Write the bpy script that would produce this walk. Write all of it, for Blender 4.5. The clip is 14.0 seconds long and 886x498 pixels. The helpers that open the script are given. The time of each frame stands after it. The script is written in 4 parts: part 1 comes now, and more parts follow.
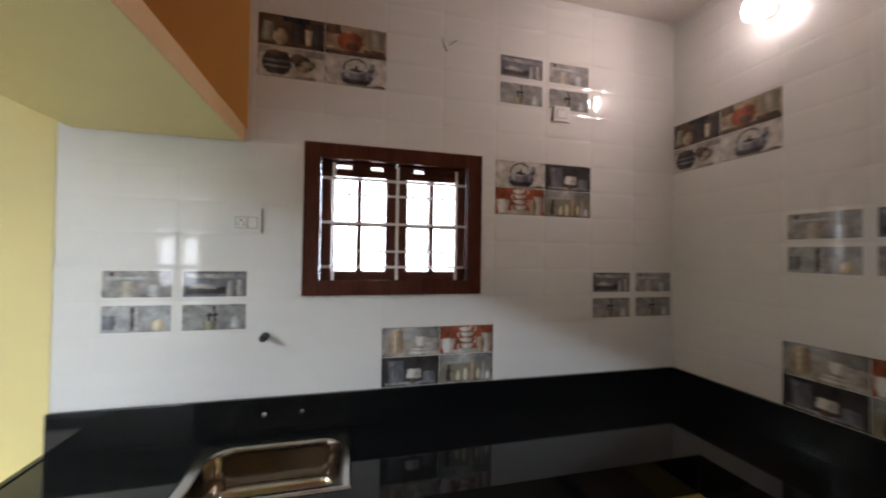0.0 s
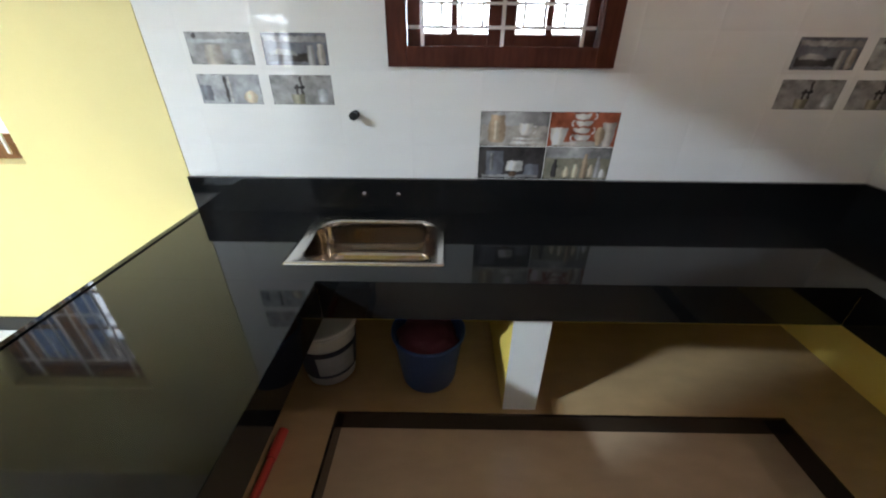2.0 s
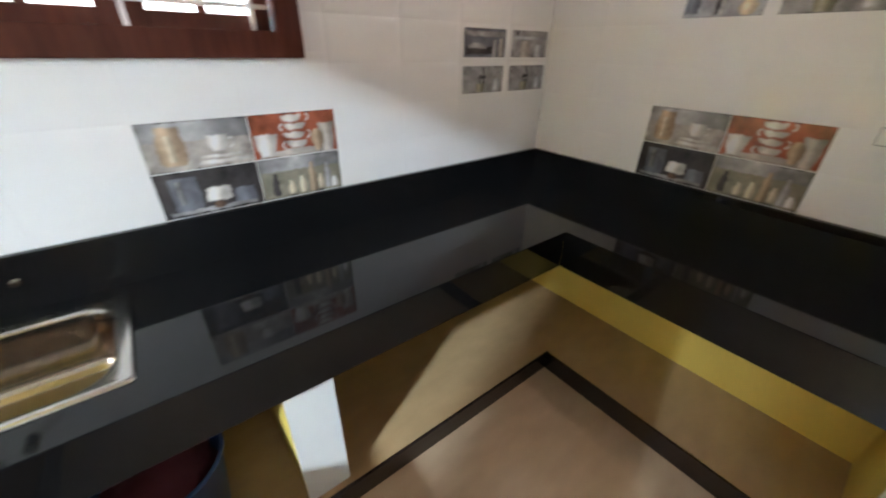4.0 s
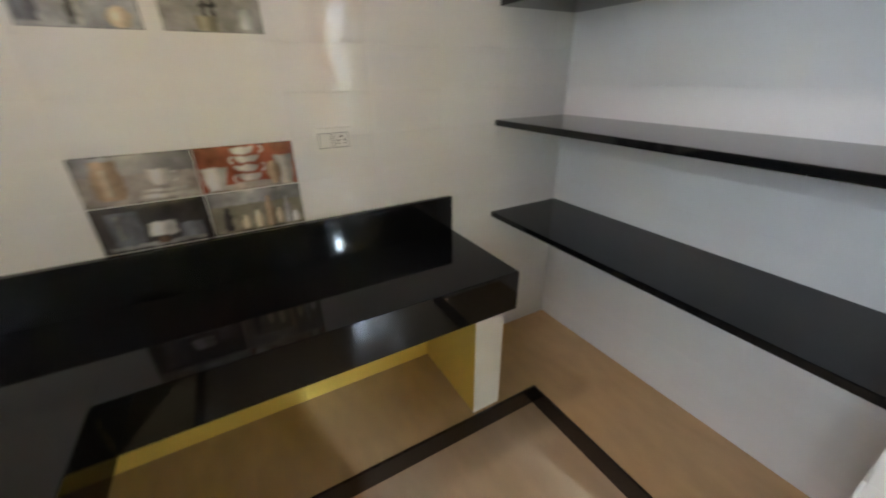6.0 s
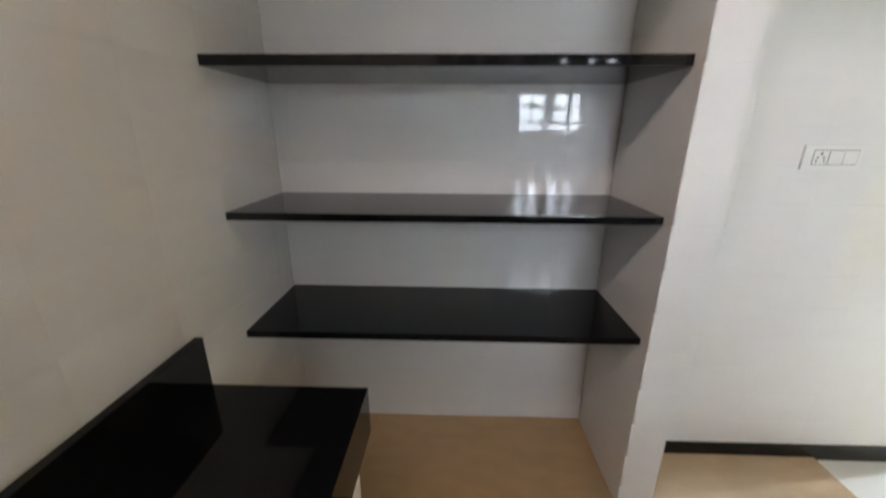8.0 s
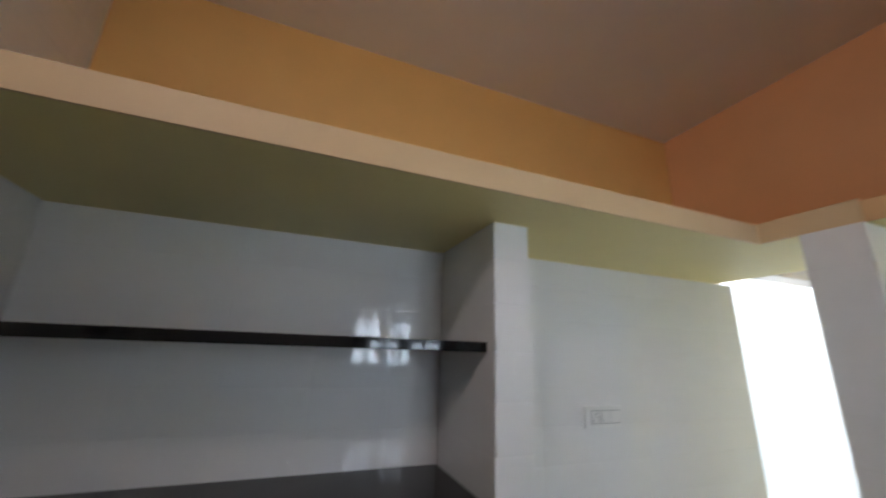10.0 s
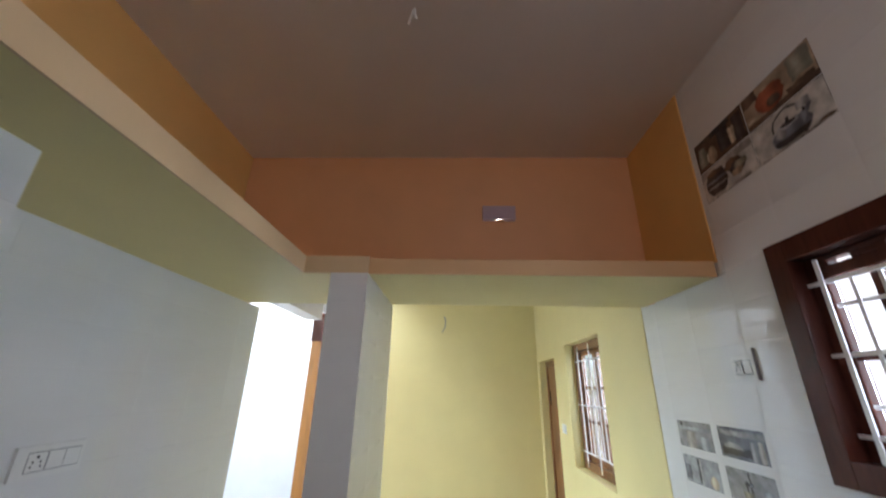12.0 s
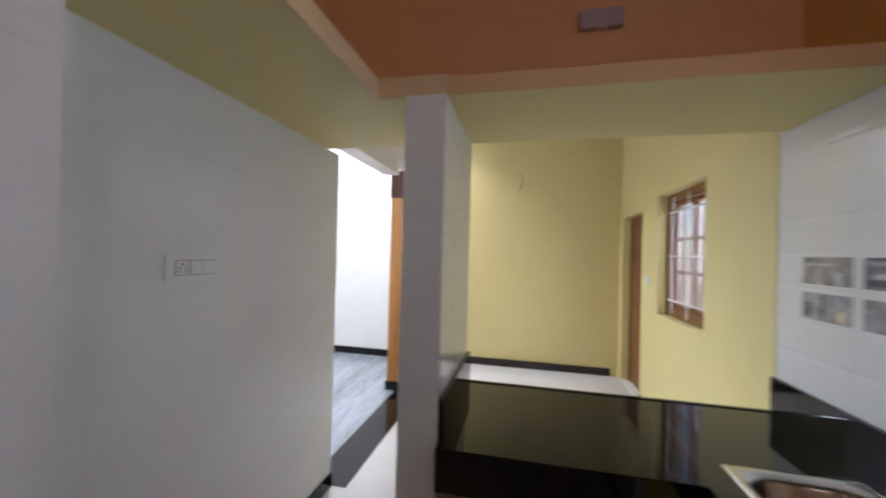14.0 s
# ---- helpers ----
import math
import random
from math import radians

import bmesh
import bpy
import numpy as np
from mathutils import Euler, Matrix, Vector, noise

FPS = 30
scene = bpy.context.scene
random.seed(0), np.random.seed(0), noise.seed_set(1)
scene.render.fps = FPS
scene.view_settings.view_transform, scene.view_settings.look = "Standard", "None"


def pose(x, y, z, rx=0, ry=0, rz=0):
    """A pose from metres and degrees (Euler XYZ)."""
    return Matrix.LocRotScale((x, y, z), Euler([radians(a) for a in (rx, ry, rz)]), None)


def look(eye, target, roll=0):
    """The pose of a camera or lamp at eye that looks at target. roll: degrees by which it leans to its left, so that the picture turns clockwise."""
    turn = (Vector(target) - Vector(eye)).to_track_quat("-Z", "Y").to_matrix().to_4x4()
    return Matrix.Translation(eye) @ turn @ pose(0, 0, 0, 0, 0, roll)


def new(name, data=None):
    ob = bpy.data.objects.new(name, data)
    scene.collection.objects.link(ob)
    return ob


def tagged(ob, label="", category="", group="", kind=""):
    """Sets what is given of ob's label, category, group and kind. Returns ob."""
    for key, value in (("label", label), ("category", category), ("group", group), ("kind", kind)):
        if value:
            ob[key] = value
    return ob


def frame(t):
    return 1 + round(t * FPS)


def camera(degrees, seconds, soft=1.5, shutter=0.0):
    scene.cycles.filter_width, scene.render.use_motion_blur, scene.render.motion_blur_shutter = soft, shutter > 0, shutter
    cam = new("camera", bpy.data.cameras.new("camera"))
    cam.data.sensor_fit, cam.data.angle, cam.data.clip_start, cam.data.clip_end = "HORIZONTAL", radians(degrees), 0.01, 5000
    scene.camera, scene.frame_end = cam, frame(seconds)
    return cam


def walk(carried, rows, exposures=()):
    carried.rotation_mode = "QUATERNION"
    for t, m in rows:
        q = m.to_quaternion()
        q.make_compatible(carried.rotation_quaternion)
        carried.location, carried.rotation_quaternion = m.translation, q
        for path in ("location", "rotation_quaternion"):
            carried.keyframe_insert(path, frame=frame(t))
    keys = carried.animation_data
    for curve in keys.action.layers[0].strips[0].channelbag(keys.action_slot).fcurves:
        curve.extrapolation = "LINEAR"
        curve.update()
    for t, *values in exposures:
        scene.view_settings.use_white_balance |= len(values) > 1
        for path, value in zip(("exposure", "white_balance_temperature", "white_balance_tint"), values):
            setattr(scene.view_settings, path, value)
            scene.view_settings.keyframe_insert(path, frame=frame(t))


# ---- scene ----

# ---------------------------------------------------------------- camera
PATH = [
    (0, (-1.975, -1.873, 1.644), (-1.473, 0.063, 1.674), 0.9),
    (0.5, (-1.897, -1.868, 1.638), (-1.817, 0.13, 1.678), 0.8),
    (1, (-1.917, -1.805, 1.62), (-1.904, 0.194, 1.565), 0.7),
    (1.2, (-1.925, -1.763, 1.588), (-1.917, 0.214, 1.282), 0.65),
    (1.5, (-1.941, -1.7, 1.579), (-1.947, 0.173, 0.879), 0.5),
    (1.7, (-1.942, -1.675, 1.553), (-1.955, 0.134, 0.697), 0.55),
    (2, (-1.944, -1.658, 1.533), (-1.957, 0.081, 0.544), 0.5),
    (4.5, (-1.709, -1.262, 1.467), (-0.244, -0.255, 0.549), 0.2),
    (5, (-1.658, -1.131, 1.453), (0.082, -0.693, 0.57), -0.3),
    (5.5, (-1.565, -1.065, 1.421), (0.25, -1.321, 0.621), -0.4),
    (6, (-1.409, -1.009, 1.464), (0.171, -1.894, 0.615), -0.8),
    (6.5, (-1.136, -0.994, 1.451), (-0.12, -2.496, 0.607), 0.1),
    (7, (-0.898, -1.028, 1.455), (-0.484, -2.779, 0.583), 0.3),
    (7.5, (-0.749, -0.977, 1.47), (-0.666, -2.779, 0.606), 0.3),
    (8, (-0.742, -0.921, 1.54), (-0.691, -2.825, 0.93), 0.3),
    (10.5, (-0.887, -1.03, 1.721), (-2.119, -2.408, 2.486), 0.5),
    (11, (-0.944, -1.146, 1.702), (-2.673, -1.755, 2.504), 0.1),
    (11.5, (-0.837, -1.191, 1.729), (-2.679, -1.279, 2.503), 1.0),
    (12, (-0.893, -1.133, 1.686), (-2.765, -1.196, 2.387), 1.1),
    (12.2, (-0.908, -1.108, 1.65), (-2.833, -1.186, 2.184), 1.3),
    (12.5, (-0.93, -1.081, 1.597), (-2.912, -1.157, 1.853), 1.5),
    (13, (-0.909, -1.054, 1.568), (-2.908, -1.118, 1.589), 1.5),
    (13.5, (-0.898, -1.05, 1.568), (-2.896, -1.131, 1.586), 1.4),
    (14, (-1.044, -1.201, 1.531), (-2.997, -1.635, 1.55), 1.5),
]
cam = camera(100.5, 14.0, soft=2.0, shutter=0.4)
walk(cam, [(t, look(eye, target, roll)) for t, eye, target, roll in PATH],
     exposures=[(0.0, 0.4, 6760, 17), (0.5, 0.18, 6740, 15), (1.0, 0.08, 6720, 14), (1.5, 0.0, 6650, 14), (2.0, 0.8, 6450, 14),
                (4.5, 1.65, 6420, 14), (5.2, 1.75, 6380, 14), (5.6, 1.75, 6380, 13), (6.5, 1.65, 6450, 12), (7.2, 1.52, 6520, 12), (7.6, 1.38, 6570, 13), (8.0, 1.3, 6640, 15),
                (10.5, 0.25, 6150, 14), (11.5, 0.15, 6080, 15), (12.1, 0.08, 6100, 16), (12.5, -0.25, 6250, 18), (13.0, -0.33, 6340, 22), (14.0, -0.25, 6420, 24)])

# ---------------------------------------------------------------- light
world = bpy.data.worlds.new("sky")
scene.world = world
world.use_nodes = True
wn = world.node_tree.nodes
sky = wn.new("ShaderNodeTexSky")
sky.sky_type, sky.sun_disc = "NISHITA", False
sky.sun_elevation, sky.sun_rotation = radians(52), radians(200)
world.node_tree.links.new(sky.outputs[0], wn["Background"].inputs[0])
wn["Background"].inputs[1].default_value = 0.15


def lamp(name, kind, energy, color, m, **kw):
    d = bpy.data.lights.new(name, kind)
    d.energy, d.color = energy, color
    for k, v in kw.items():
        if k == "size":
            d.size = v
        elif k == "size_y":
            d.shape, d.size_y = "RECTANGLE", v
        elif k == "angle":
            d.angle = v
        elif k == "radius":
            d.shadow_soft_size = v
    ob = new(name, d)
    ob.matrix_world = m
    return ob


lamp("sun", "SUN", 5.0, (1.0, 0.95, 0.88), look((0, -6, 10), (0.5, 0, 0)), angle=radians(0.5))
SKYCOL = (0.76, 0.89, 1.0)
lamp("window_skylight", "AREA", 108, SKYCOL, look((-1.70, 1.3, 2.0), (-1.70, 0.0, 1.9)), size=1.9, size_y=1.7)
lamp("dining_window_skylight", "AREA", 50, SKYCOL, look((-4.35, 1.2, 1.75), (-4.35, 0.0, 1.6)), size=1.9, size_y=1.9)
# the hall lamp is an unseen fill, added to brighten its white walls
lamp("hall_fill", "AREA", 80, (0.88, 0.95, 1.0), look((-5.25, -3.4, 3.77), (-5.25, -3.4, 0)), size=1.2, size_y=1.0)
lamp("ventilator_skylight", "AREA", 275, (0.70, 0.87, 1.0), look((-6.17, -2.79, 3.43), (-3.0, -1.7, 2.13)), size=0.38, size_y=0.22)
lamp("hall_window_skylight", "AREA", 30, SKYCOL, look((-4.95, -6.2, 1.5), (-4.95, -5.0, 1.4)), size=0.9, size_y=1.1)


# ---------------------------------------------------------------- materials
def mat(name, color, rough=0.5, metal=0.0, grain=0.0, scale=8.0, bump=0.0, bscale=40.0, spec=0.5,
        vary=0.0, emit=None, stretch=(1, 1, 1), coat=0.0, rvary=0.0):
    m = bpy.data.materials.new(name)
    m.use_nodes = True
    nt = m.node_tree
    n, l = nt.nodes, nt.links
    b = n["Principled BSDF"]
    b.inputs["Base Color"].default_value = (*color, 1)
    b.inputs["Roughness"].default_value = rough
    b.inputs["Metallic"].default_value = metal
    b.inputs["Specular IOR Level"].default_value = spec
    b.inputs["Coat Weight"].default_value = coat
    b.inputs["Coat Roughness"].default_value = 0.05
    if emit:
        b.inputs["Emission Color"].default_value = (*emit[0], 1)
        b.inputs["Emission Strength"].default_value = emit[1]
    geo = n.new("ShaderNodeNewGeometry")
    mp = n.new("ShaderNodeMapping")
    mp.inputs["Scale"].default_value = stretch
    l.new(geo.outputs["Position"], mp.inputs["Vector"])
    if grain or vary or rvary:
        t1 = n.new("ShaderNodeTexNoise")
        t1.inputs["Scale"].default_value, t1.inputs["Detail"].default_value = scale, 6
        l.new(mp.outputs[0], t1.inputs["Vector"])
        t2 = n.new("ShaderNodeTexNoise")
        t2.inputs["Scale"].default_value, t2.inputs["Detail"].default_value = scale * 0.17, 3
        l.new(mp.outputs[0], t2.inputs["Vector"])
        ad = n.new("ShaderNodeMath")
        ad.operation = "ADD"
        l.new(t1.outputs["Fac"], ad.inputs[0])
        l.new(t2.outputs["Fac"], ad.inputs[1])
        last = ad.outputs[0]
        if vary:
            oi = n.new("ShaderNodeObjectInfo")
            mm = n.new("ShaderNodeMath")
            mm.operation = "MULTIPLY_ADD"
            l.new(oi.outputs["Random"], mm.inputs[0])
            mm.inputs[1].default_value = vary
            l.new(last, mm.inputs[2])
            last = mm.outputs[0]
        mr = n.new("ShaderNodeMapRange")
        mr.inputs["From Min"].default_value, mr.inputs["From Max"].default_value = 0.6, 1.4 + vary
        mr.inputs["To Min"].default_value, mr.inputs["To Max"].default_value = 1 - grain, 1 + grain
        l.new(last, mr.inputs["Value"])
        mx = n.new("ShaderNodeMix")
        mx.data_type, mx.blend_type = "RGBA", "MULTIPLY"
        mx.inputs[0].default_value = 1
        mx.inputs[6].default_value = (*color, 1)
        l.new(mr.outputs[0], mx.inputs[7])
        l.new(mx.outputs[2], b.inputs["Base Color"])
        if rvary:
            rr = n.new("ShaderNodeMapRange")
            rr.inputs["From Min"].default_value, rr.inputs["From Max"].default_value = 0.7, 1.3
            rr.inputs["To Min"].default_value, rr.inputs["To Max"].default_value = max(rough - rvary, 0.01), rough + rvary
            l.new(ad.outputs[0], rr.inputs["Value"])
            l.new(rr.outputs[0], b.inputs["Roughness"])
    if bump:
        tb = n.new("ShaderNodeTexNoise")
        tb.inputs["Scale"].default_value, tb.inputs["Detail"].default_value = bscale, 3
        l.new(mp.outputs[0], tb.inputs["Vector"])
        bp = n.new("ShaderNodeBump")
        bp.inputs["Strength"].default_value, bp.inputs["Distance"].default_value = bump, 0.01
        l.new(tb.outputs["Fac"], bp.inputs["Height"])
        l.new(bp.outputs[0], b.inputs["Normal"])
    return m


M_TILE = mat("glazed_tile", (0.76, 0.755, 0.74), 0.028, grain=0.03, scale=5, vary=0.2, bump=0.03, bscale=3.0, stretch=(0.8, 0.8, 3.2), rvary=0.012)
M_GROUT = mat("grout", (0.74, 0.735, 0.72), 0.6, grain=0.08, scale=30)
M_YELLOW = mat("yellow_paint", (0.72, 0.61, 0.28), 0.55, grain=0.04, scale=4, bump=0.06, bscale=90)
M_YELLOW2 = mat("deep_yellow_paint", (0.76, 0.55, 0.11), 0.6, grain=0.07, scale=5, bump=0.08, bscale=70)
M_AMBER = mat("amber_paint", (0.78, 0.46, 0.15), 0.5, grain=0.06, scale=4, bump=0.05, bscale=80)
M_ORANGE = mat("orange_paint", (0.80, 0.43, 0.21), 0.5, grain=0.06, scale=4, bump=0.05, bscale=80)
M_PEACH2 = mat("light_orange_paint", (0.68, 0.42, 0.20), 0.55, grain=0.05, scale=5, bump=0.05, bscale=80)
M_PEACH = mat("peach_paint", (0.66, 0.48, 0.27), 0.55, grain=0.05, scale=5, bump=0.05, bscale=80)
M_CEIL = mat("ceiling_paint", (0.77, 0.70, 0.65), 0.7, grain=0.05, scale=3, bump=0.08, bscale=60)
M_WHITE = mat("white_paint", (0.80, 0.80, 0.77), 0.55, grain=0.05, scale=5, bump=0.06, bscale=70)
M_GRANITE = mat("black_granite", (0.006, 0.0062, 0.0066), 0.055, grain=0.12, scale=260, rvary=0.004, spec=0.34)
M_SKIRT = mat("dark_brown_granite", (0.022, 0.013, 0.010), 0.14, grain=0.4, scale=160)
M_FLOOR = mat("beige_floor_tile", (0.47, 0.35, 0.23), 0.16, grain=0.13, scale=7, vary=0.12, stretch=(1, 2.2, 1), rvary=0.05)
M_PLINTH = mat("brown_beige_plinth_tile", (0.49, 0.33, 0.17), 0.16, grain=0.13, scale=7, stretch=(1, 2.2, 1), rvary=0.05)
M_WFLOOR = mat("white_floor_tile", (0.74, 0.74, 0.73), 0.10, grain=0.04, scale=3)
M_GFLOOR = mat("grey_floor_tile", (0.27, 0.29, 0.32), 0.22, grain=0.45, scale=9, stretch=(0.5, 3.2, 1))
M_WOOD = mat("dark_red_wood", (0.075, 0.022, 0.014), 0.26, spec=0.2, grain=0.35, scale=16, stretch=(4, 4, 0.6), bump=0.08, bscale=30)
M_WOOD2 = mat("teak_wood", (0.23, 0.10, 0.036), 0.35, grain=0.35, scale=14, stretch=(5, 5, 0.5), bump=0.08, bscale=30)
M_ORWOOD = mat("orange_polished_wood", (0.44, 0.17, 0.025), 0.3, grain=0.3, scale=12, stretch=(4, 4, 0.5))
M_GRILL = mat("white_enamel", (0.80, 0.77, 0.76), 0.35, grain=0.05, scale=20)
M_STEEL = mat("stainless_steel", (0.43, 0.37, 0.32), 0.09, metal=1.0, grain=0.08, scale=40, rvary=0.03, stretch=(6, 1, 1))
M_SATIN = mat("satin_steel", (0.62, 0.60, 0.57), 0.2, metal=1.0, grain=0.03, scale=20)
M_CHROME = mat("chrome", (0.78, 0.78, 0.78), 0.08, metal=1.0)
M_BLACK = mat("black_plastic", (0.015, 0.015, 0.016), 0.4)
M_PLASTIC = mat("white_plastic", (0.74, 0.735, 0.71), 0.3, grain=0.03, scale=20)
M_GREYLAMP = mat("grey_lilac_plastic", (0.50, 0.40, 0.46), 0.25)
M_GREYGAP = mat("grey_shadow_gap_plastic", (0.25, 0.25, 0.26), 0.5)
M_BULB = mat("lit_bulb_glass", (0.9, 0.9, 0.9), 0.3, emit=((1.0, 0.86, 0.82), 145.0))
M_BULBBODY = mat("lit_bulb_sleeve", (0.9, 0.9, 0.9), 0.3, emit=((1.0, 0.88, 0.86), 8.0))
M_BLUE = mat("blue_plastic", (0.035, 0.085, 0.26), 0.35, grain=0.1, scale=12)
M_CLOTH = mat("maroon_cloth", (0.14, 0.03, 0.05), 0.9, grain=0.25, scale=20, bump=0.4, bscale=25)
M_RED = mat("red_plastic", (0.55, 0.05, 0.035), 0.4, grain=0.08, scale=15)
M_LABEL = mat("dark_blue_label", (0.03, 0.035, 0.07), 0.4, grain=0.15, scale=20)
M_LABEL2 = mat("pale_grey_label", (0.42, 0.42, 0.42), 0.4, grain=0.15, scale=30)
M_EXT = mat("cream_render", (0.80, 0.78, 0.76), 0.85, grain=0.12, scale=2.5, bump=0.2, bscale=40)
M_PINK = mat("pink_cream_plaster", (0.72, 0.60, 0.55), 0.8, grain=0.1, scale=4, bump=0.15, bscale=50)
M_GROUND = mat("dusty_ground", (0.30, 0.25, 0.19), 0.95, grain=0.25, scale=3, bump=0.4, bscale=12)


def glass_material():
    m = bpy.data.materials.new("window_glass")
    m.use_nodes = True
    b = m.node_tree.nodes["Principled BSDF"]
    b.inputs["Base Color"].default_value = (0.95, 0.98, 1, 1)
    b.inputs["Roughness"].default_value = 0.02
    b.inputs["Transmission Weight"].default_value = 1.0
    b.inputs["IOR"].default_value = 1.45
    return m


M_GLASS = glass_material()


# ---------------------------------------------------------------- building blocks
def add_box(bm, x0, x1, y0, y1, z0, z1, mi=0):
    vs = [bm.verts.new(p) for p in ((x0, y0, z0), (x1, y0, z0), (x1, y1, z0), (x0, y1, z0),
                                    (x0, y0, z1), (x1, y0, z1), (x1, y1, z1), (x0, y1, z1))]
    for idx in ((3, 2, 1, 0), (4, 5, 6, 7), (0, 1, 5, 4), (1, 2, 6, 5), (2, 3, 7, 6), (3, 0, 4, 7)):
        f = bm.faces.new([vs[i] for i in idx])
        f.material_index = mi
    return vs


def boxes(*bs, bevel=0.0):
    bm = bmesh.new()
    for b in bs:
        add_box(bm, *b)
    if bevel:
        bmesh.ops.bevel(bm, geom=bm.edges[:], offset=bevel, segments=2, profile=0.7, affect="EDGES")
    return bm


def part(name, bm, material, parent=None, label="", smooth=False):
    me = bpy.data.meshes.new(name)
    bm.normal_update()
    bm.to_mesh(me)
    bm.free()
    for mm in (material if isinstance(material, (list, tuple)) else [material]):
        me.materials.append(mm)
    if smooth:
        for p in me.polygons:
            p.use_smooth = True
    ob = new(name, me)
    if parent:
        ob.parent = parent
    if label:
        ob["label"] = label
    return ob


def thing(name, label, category, group="", kind="", loc=(0, 0, 0)):
    ob = new(name)
    ob.location = loc
    return tagged(ob, label, category, group, kind)


def structure(name, bm, material, label, category="wall"):
    return tagged(part(name, bm, material), label, category, kind="structure")


def lathe(profile, segs=28, cap_bottom=True, cap_top=False):
    bm = bmesh.new()
    rings = []
    for r, z in profile:
        rings.append([bm.verts.new((r * math.cos(2 * math.pi * i / segs), r * math.sin(2 * math.pi * i / segs), z)) for i in range(segs)])
    for a, b in zip(rings, rings[1:]):
        for i in range(segs):
            bm.faces.new((a[i], a[(i + 1) % segs], b[(i + 1) % segs], b[i]))
    if cap_bottom:
        bm.faces.new(rings[0][::-1])
    if cap_top:
        bm.faces.new(rings[-1])
    return bm


def rod(a, b, r, segs=10, bm=None):
    bm = bm or bmesh.new()
    a, b = Vector(a), Vector(b)
    q = (b - a).to_track_quat("Z", "Y").to_matrix().to_4x4()
    m = Matrix.Translation((a + b) / 2) @ q
    bmesh.ops.create_cone(bm, cap_ends=True, segments=segs, radius1=r, radius2=r, depth=(b - a).length, matrix=m)
    return bm


def tube(points, r, segs=8):
    """A bent wire through points."""
    bm = bmesh.new()
    for a, b in zip(points, points[1:]):
        rod(a, b, r, segs, bm)
    return bm


def basis(facing):
    """Turns a piece drawn in u (along), v (up), n (out) onto a wall that faces this way."""
    u, n = {"S": ((1, 0, 0), (0, -1, 0)), "N": ((-1, 0, 0), (0, 1, 0)),
            "W": ((0, -1, 0), (-1, 0, 0)), "E": ((0, 1, 0), (1, 0, 0))}[facing]
    return Matrix(((u[0], 0, n[0], 0), (u[1], 0, n[1], 0), (0, 1, 0, 0), (0, 0, 0, 1)))


def on_wall(facing, plane, along, z):
    """The pose of a piece on a wall: along is the world x (or y) there."""
    p = (along, plane, z) if facing in "NS" else (plane, along, z)
    return Matrix.Translation(p) @ basis(facing)


TILE_MESHES = {}


BEVEL = {"deep": ((0.0, 0.0016), (0.004, 0.0009), (0.010, 0.0003), (0.018, 0.0), (0.026, 0.0)),
         "slight": ((0.0, 0.0006), (0.003, 0.0003), (0.008, 0.0001), (0.014, 0.0), (0.02, 0.0))}


def tile_mesh(w, h, bevel="deep"):
    """A glazed tile whose edges fall away softly: (inset, drop) from the edge inwards."""
    key = (round(w, 3), round(h, 3), bevel)
    if key not in TILE_MESHES:
        bm = bmesh.new()
        rings = []
        for inset, n in ((0.0, 0.006),) + BEVEL[bevel][:1] + BEVEL[bevel]:
            a, b = w / 2 - min(inset, w * 0.3) - 0.0001, h / 2 - min(inset, h * 0.3) - 0.0001
            rings.append([bm.verts.new(p) for p in ((-a, -b, -n), (a, -b, -n), (a, b, -n), (-a, b, -n))])
        for i, (p, q) in enumerate(zip(rings, rings[1:])):
            if i == 1:
                continue
            for k in range(4):
                bm.faces.new((p[k], p[(k + 1) % 4], q[(k + 1) % 4], q[k]))
        bm.faces.new(rings[-1])
        me = bpy.data.meshes.new("tile")
        bm.to_mesh(me)
        bm.free()
        for p in me.polygons:
            p.use_smooth = True
        me.materials.append(M_TILE)
        TILE_MESHES[key] = me
    return TILE_MESHES[key]


def tilt():
    """The slight unevenness with which a tile is laid."""
    return pose(0, 0, 0, random.uniform(-0.04, 0.04), random.uniform(-0.03, 0.03), 0)


def cut(rect, hole):
    a0, a1, b0, b1 = rect
    h0, h1, k0, k1 = hole
    if h0 >= a1 or h1 <= a0 or k0 >= b1 or k1 <= b0:
        return [rect]
    out = []
    if b0 < k0:
        out.append((a0, a1, b0, k0))
    if k1 < b1:
        out.append((a0, a1, k1, b1))
    c0, c1 = max(b0, k0), min(b1, k1)
    if a0 < h0:
        out.append((a0, h0, c0, c1))
    if h1 < a1:
        out.append((h1, a1, c0, c1))
    return out


TW, TH, Z_SPLASH = 0.3, 0.15, 0.97      # one pillowed tile
PW, PH = 0.6, 0.3                        # one picture of two by two tiles
TILE_JOBS = []


def tile_wall(parent, facing, plane, a0, a1, z0, z1, anchor=0.0, holes=(), zanchor=Z_SPLASH):
    TILE_JOBS.append((parent, facing, plane, a0, a1, z0, z1, anchor, holes, zanchor))


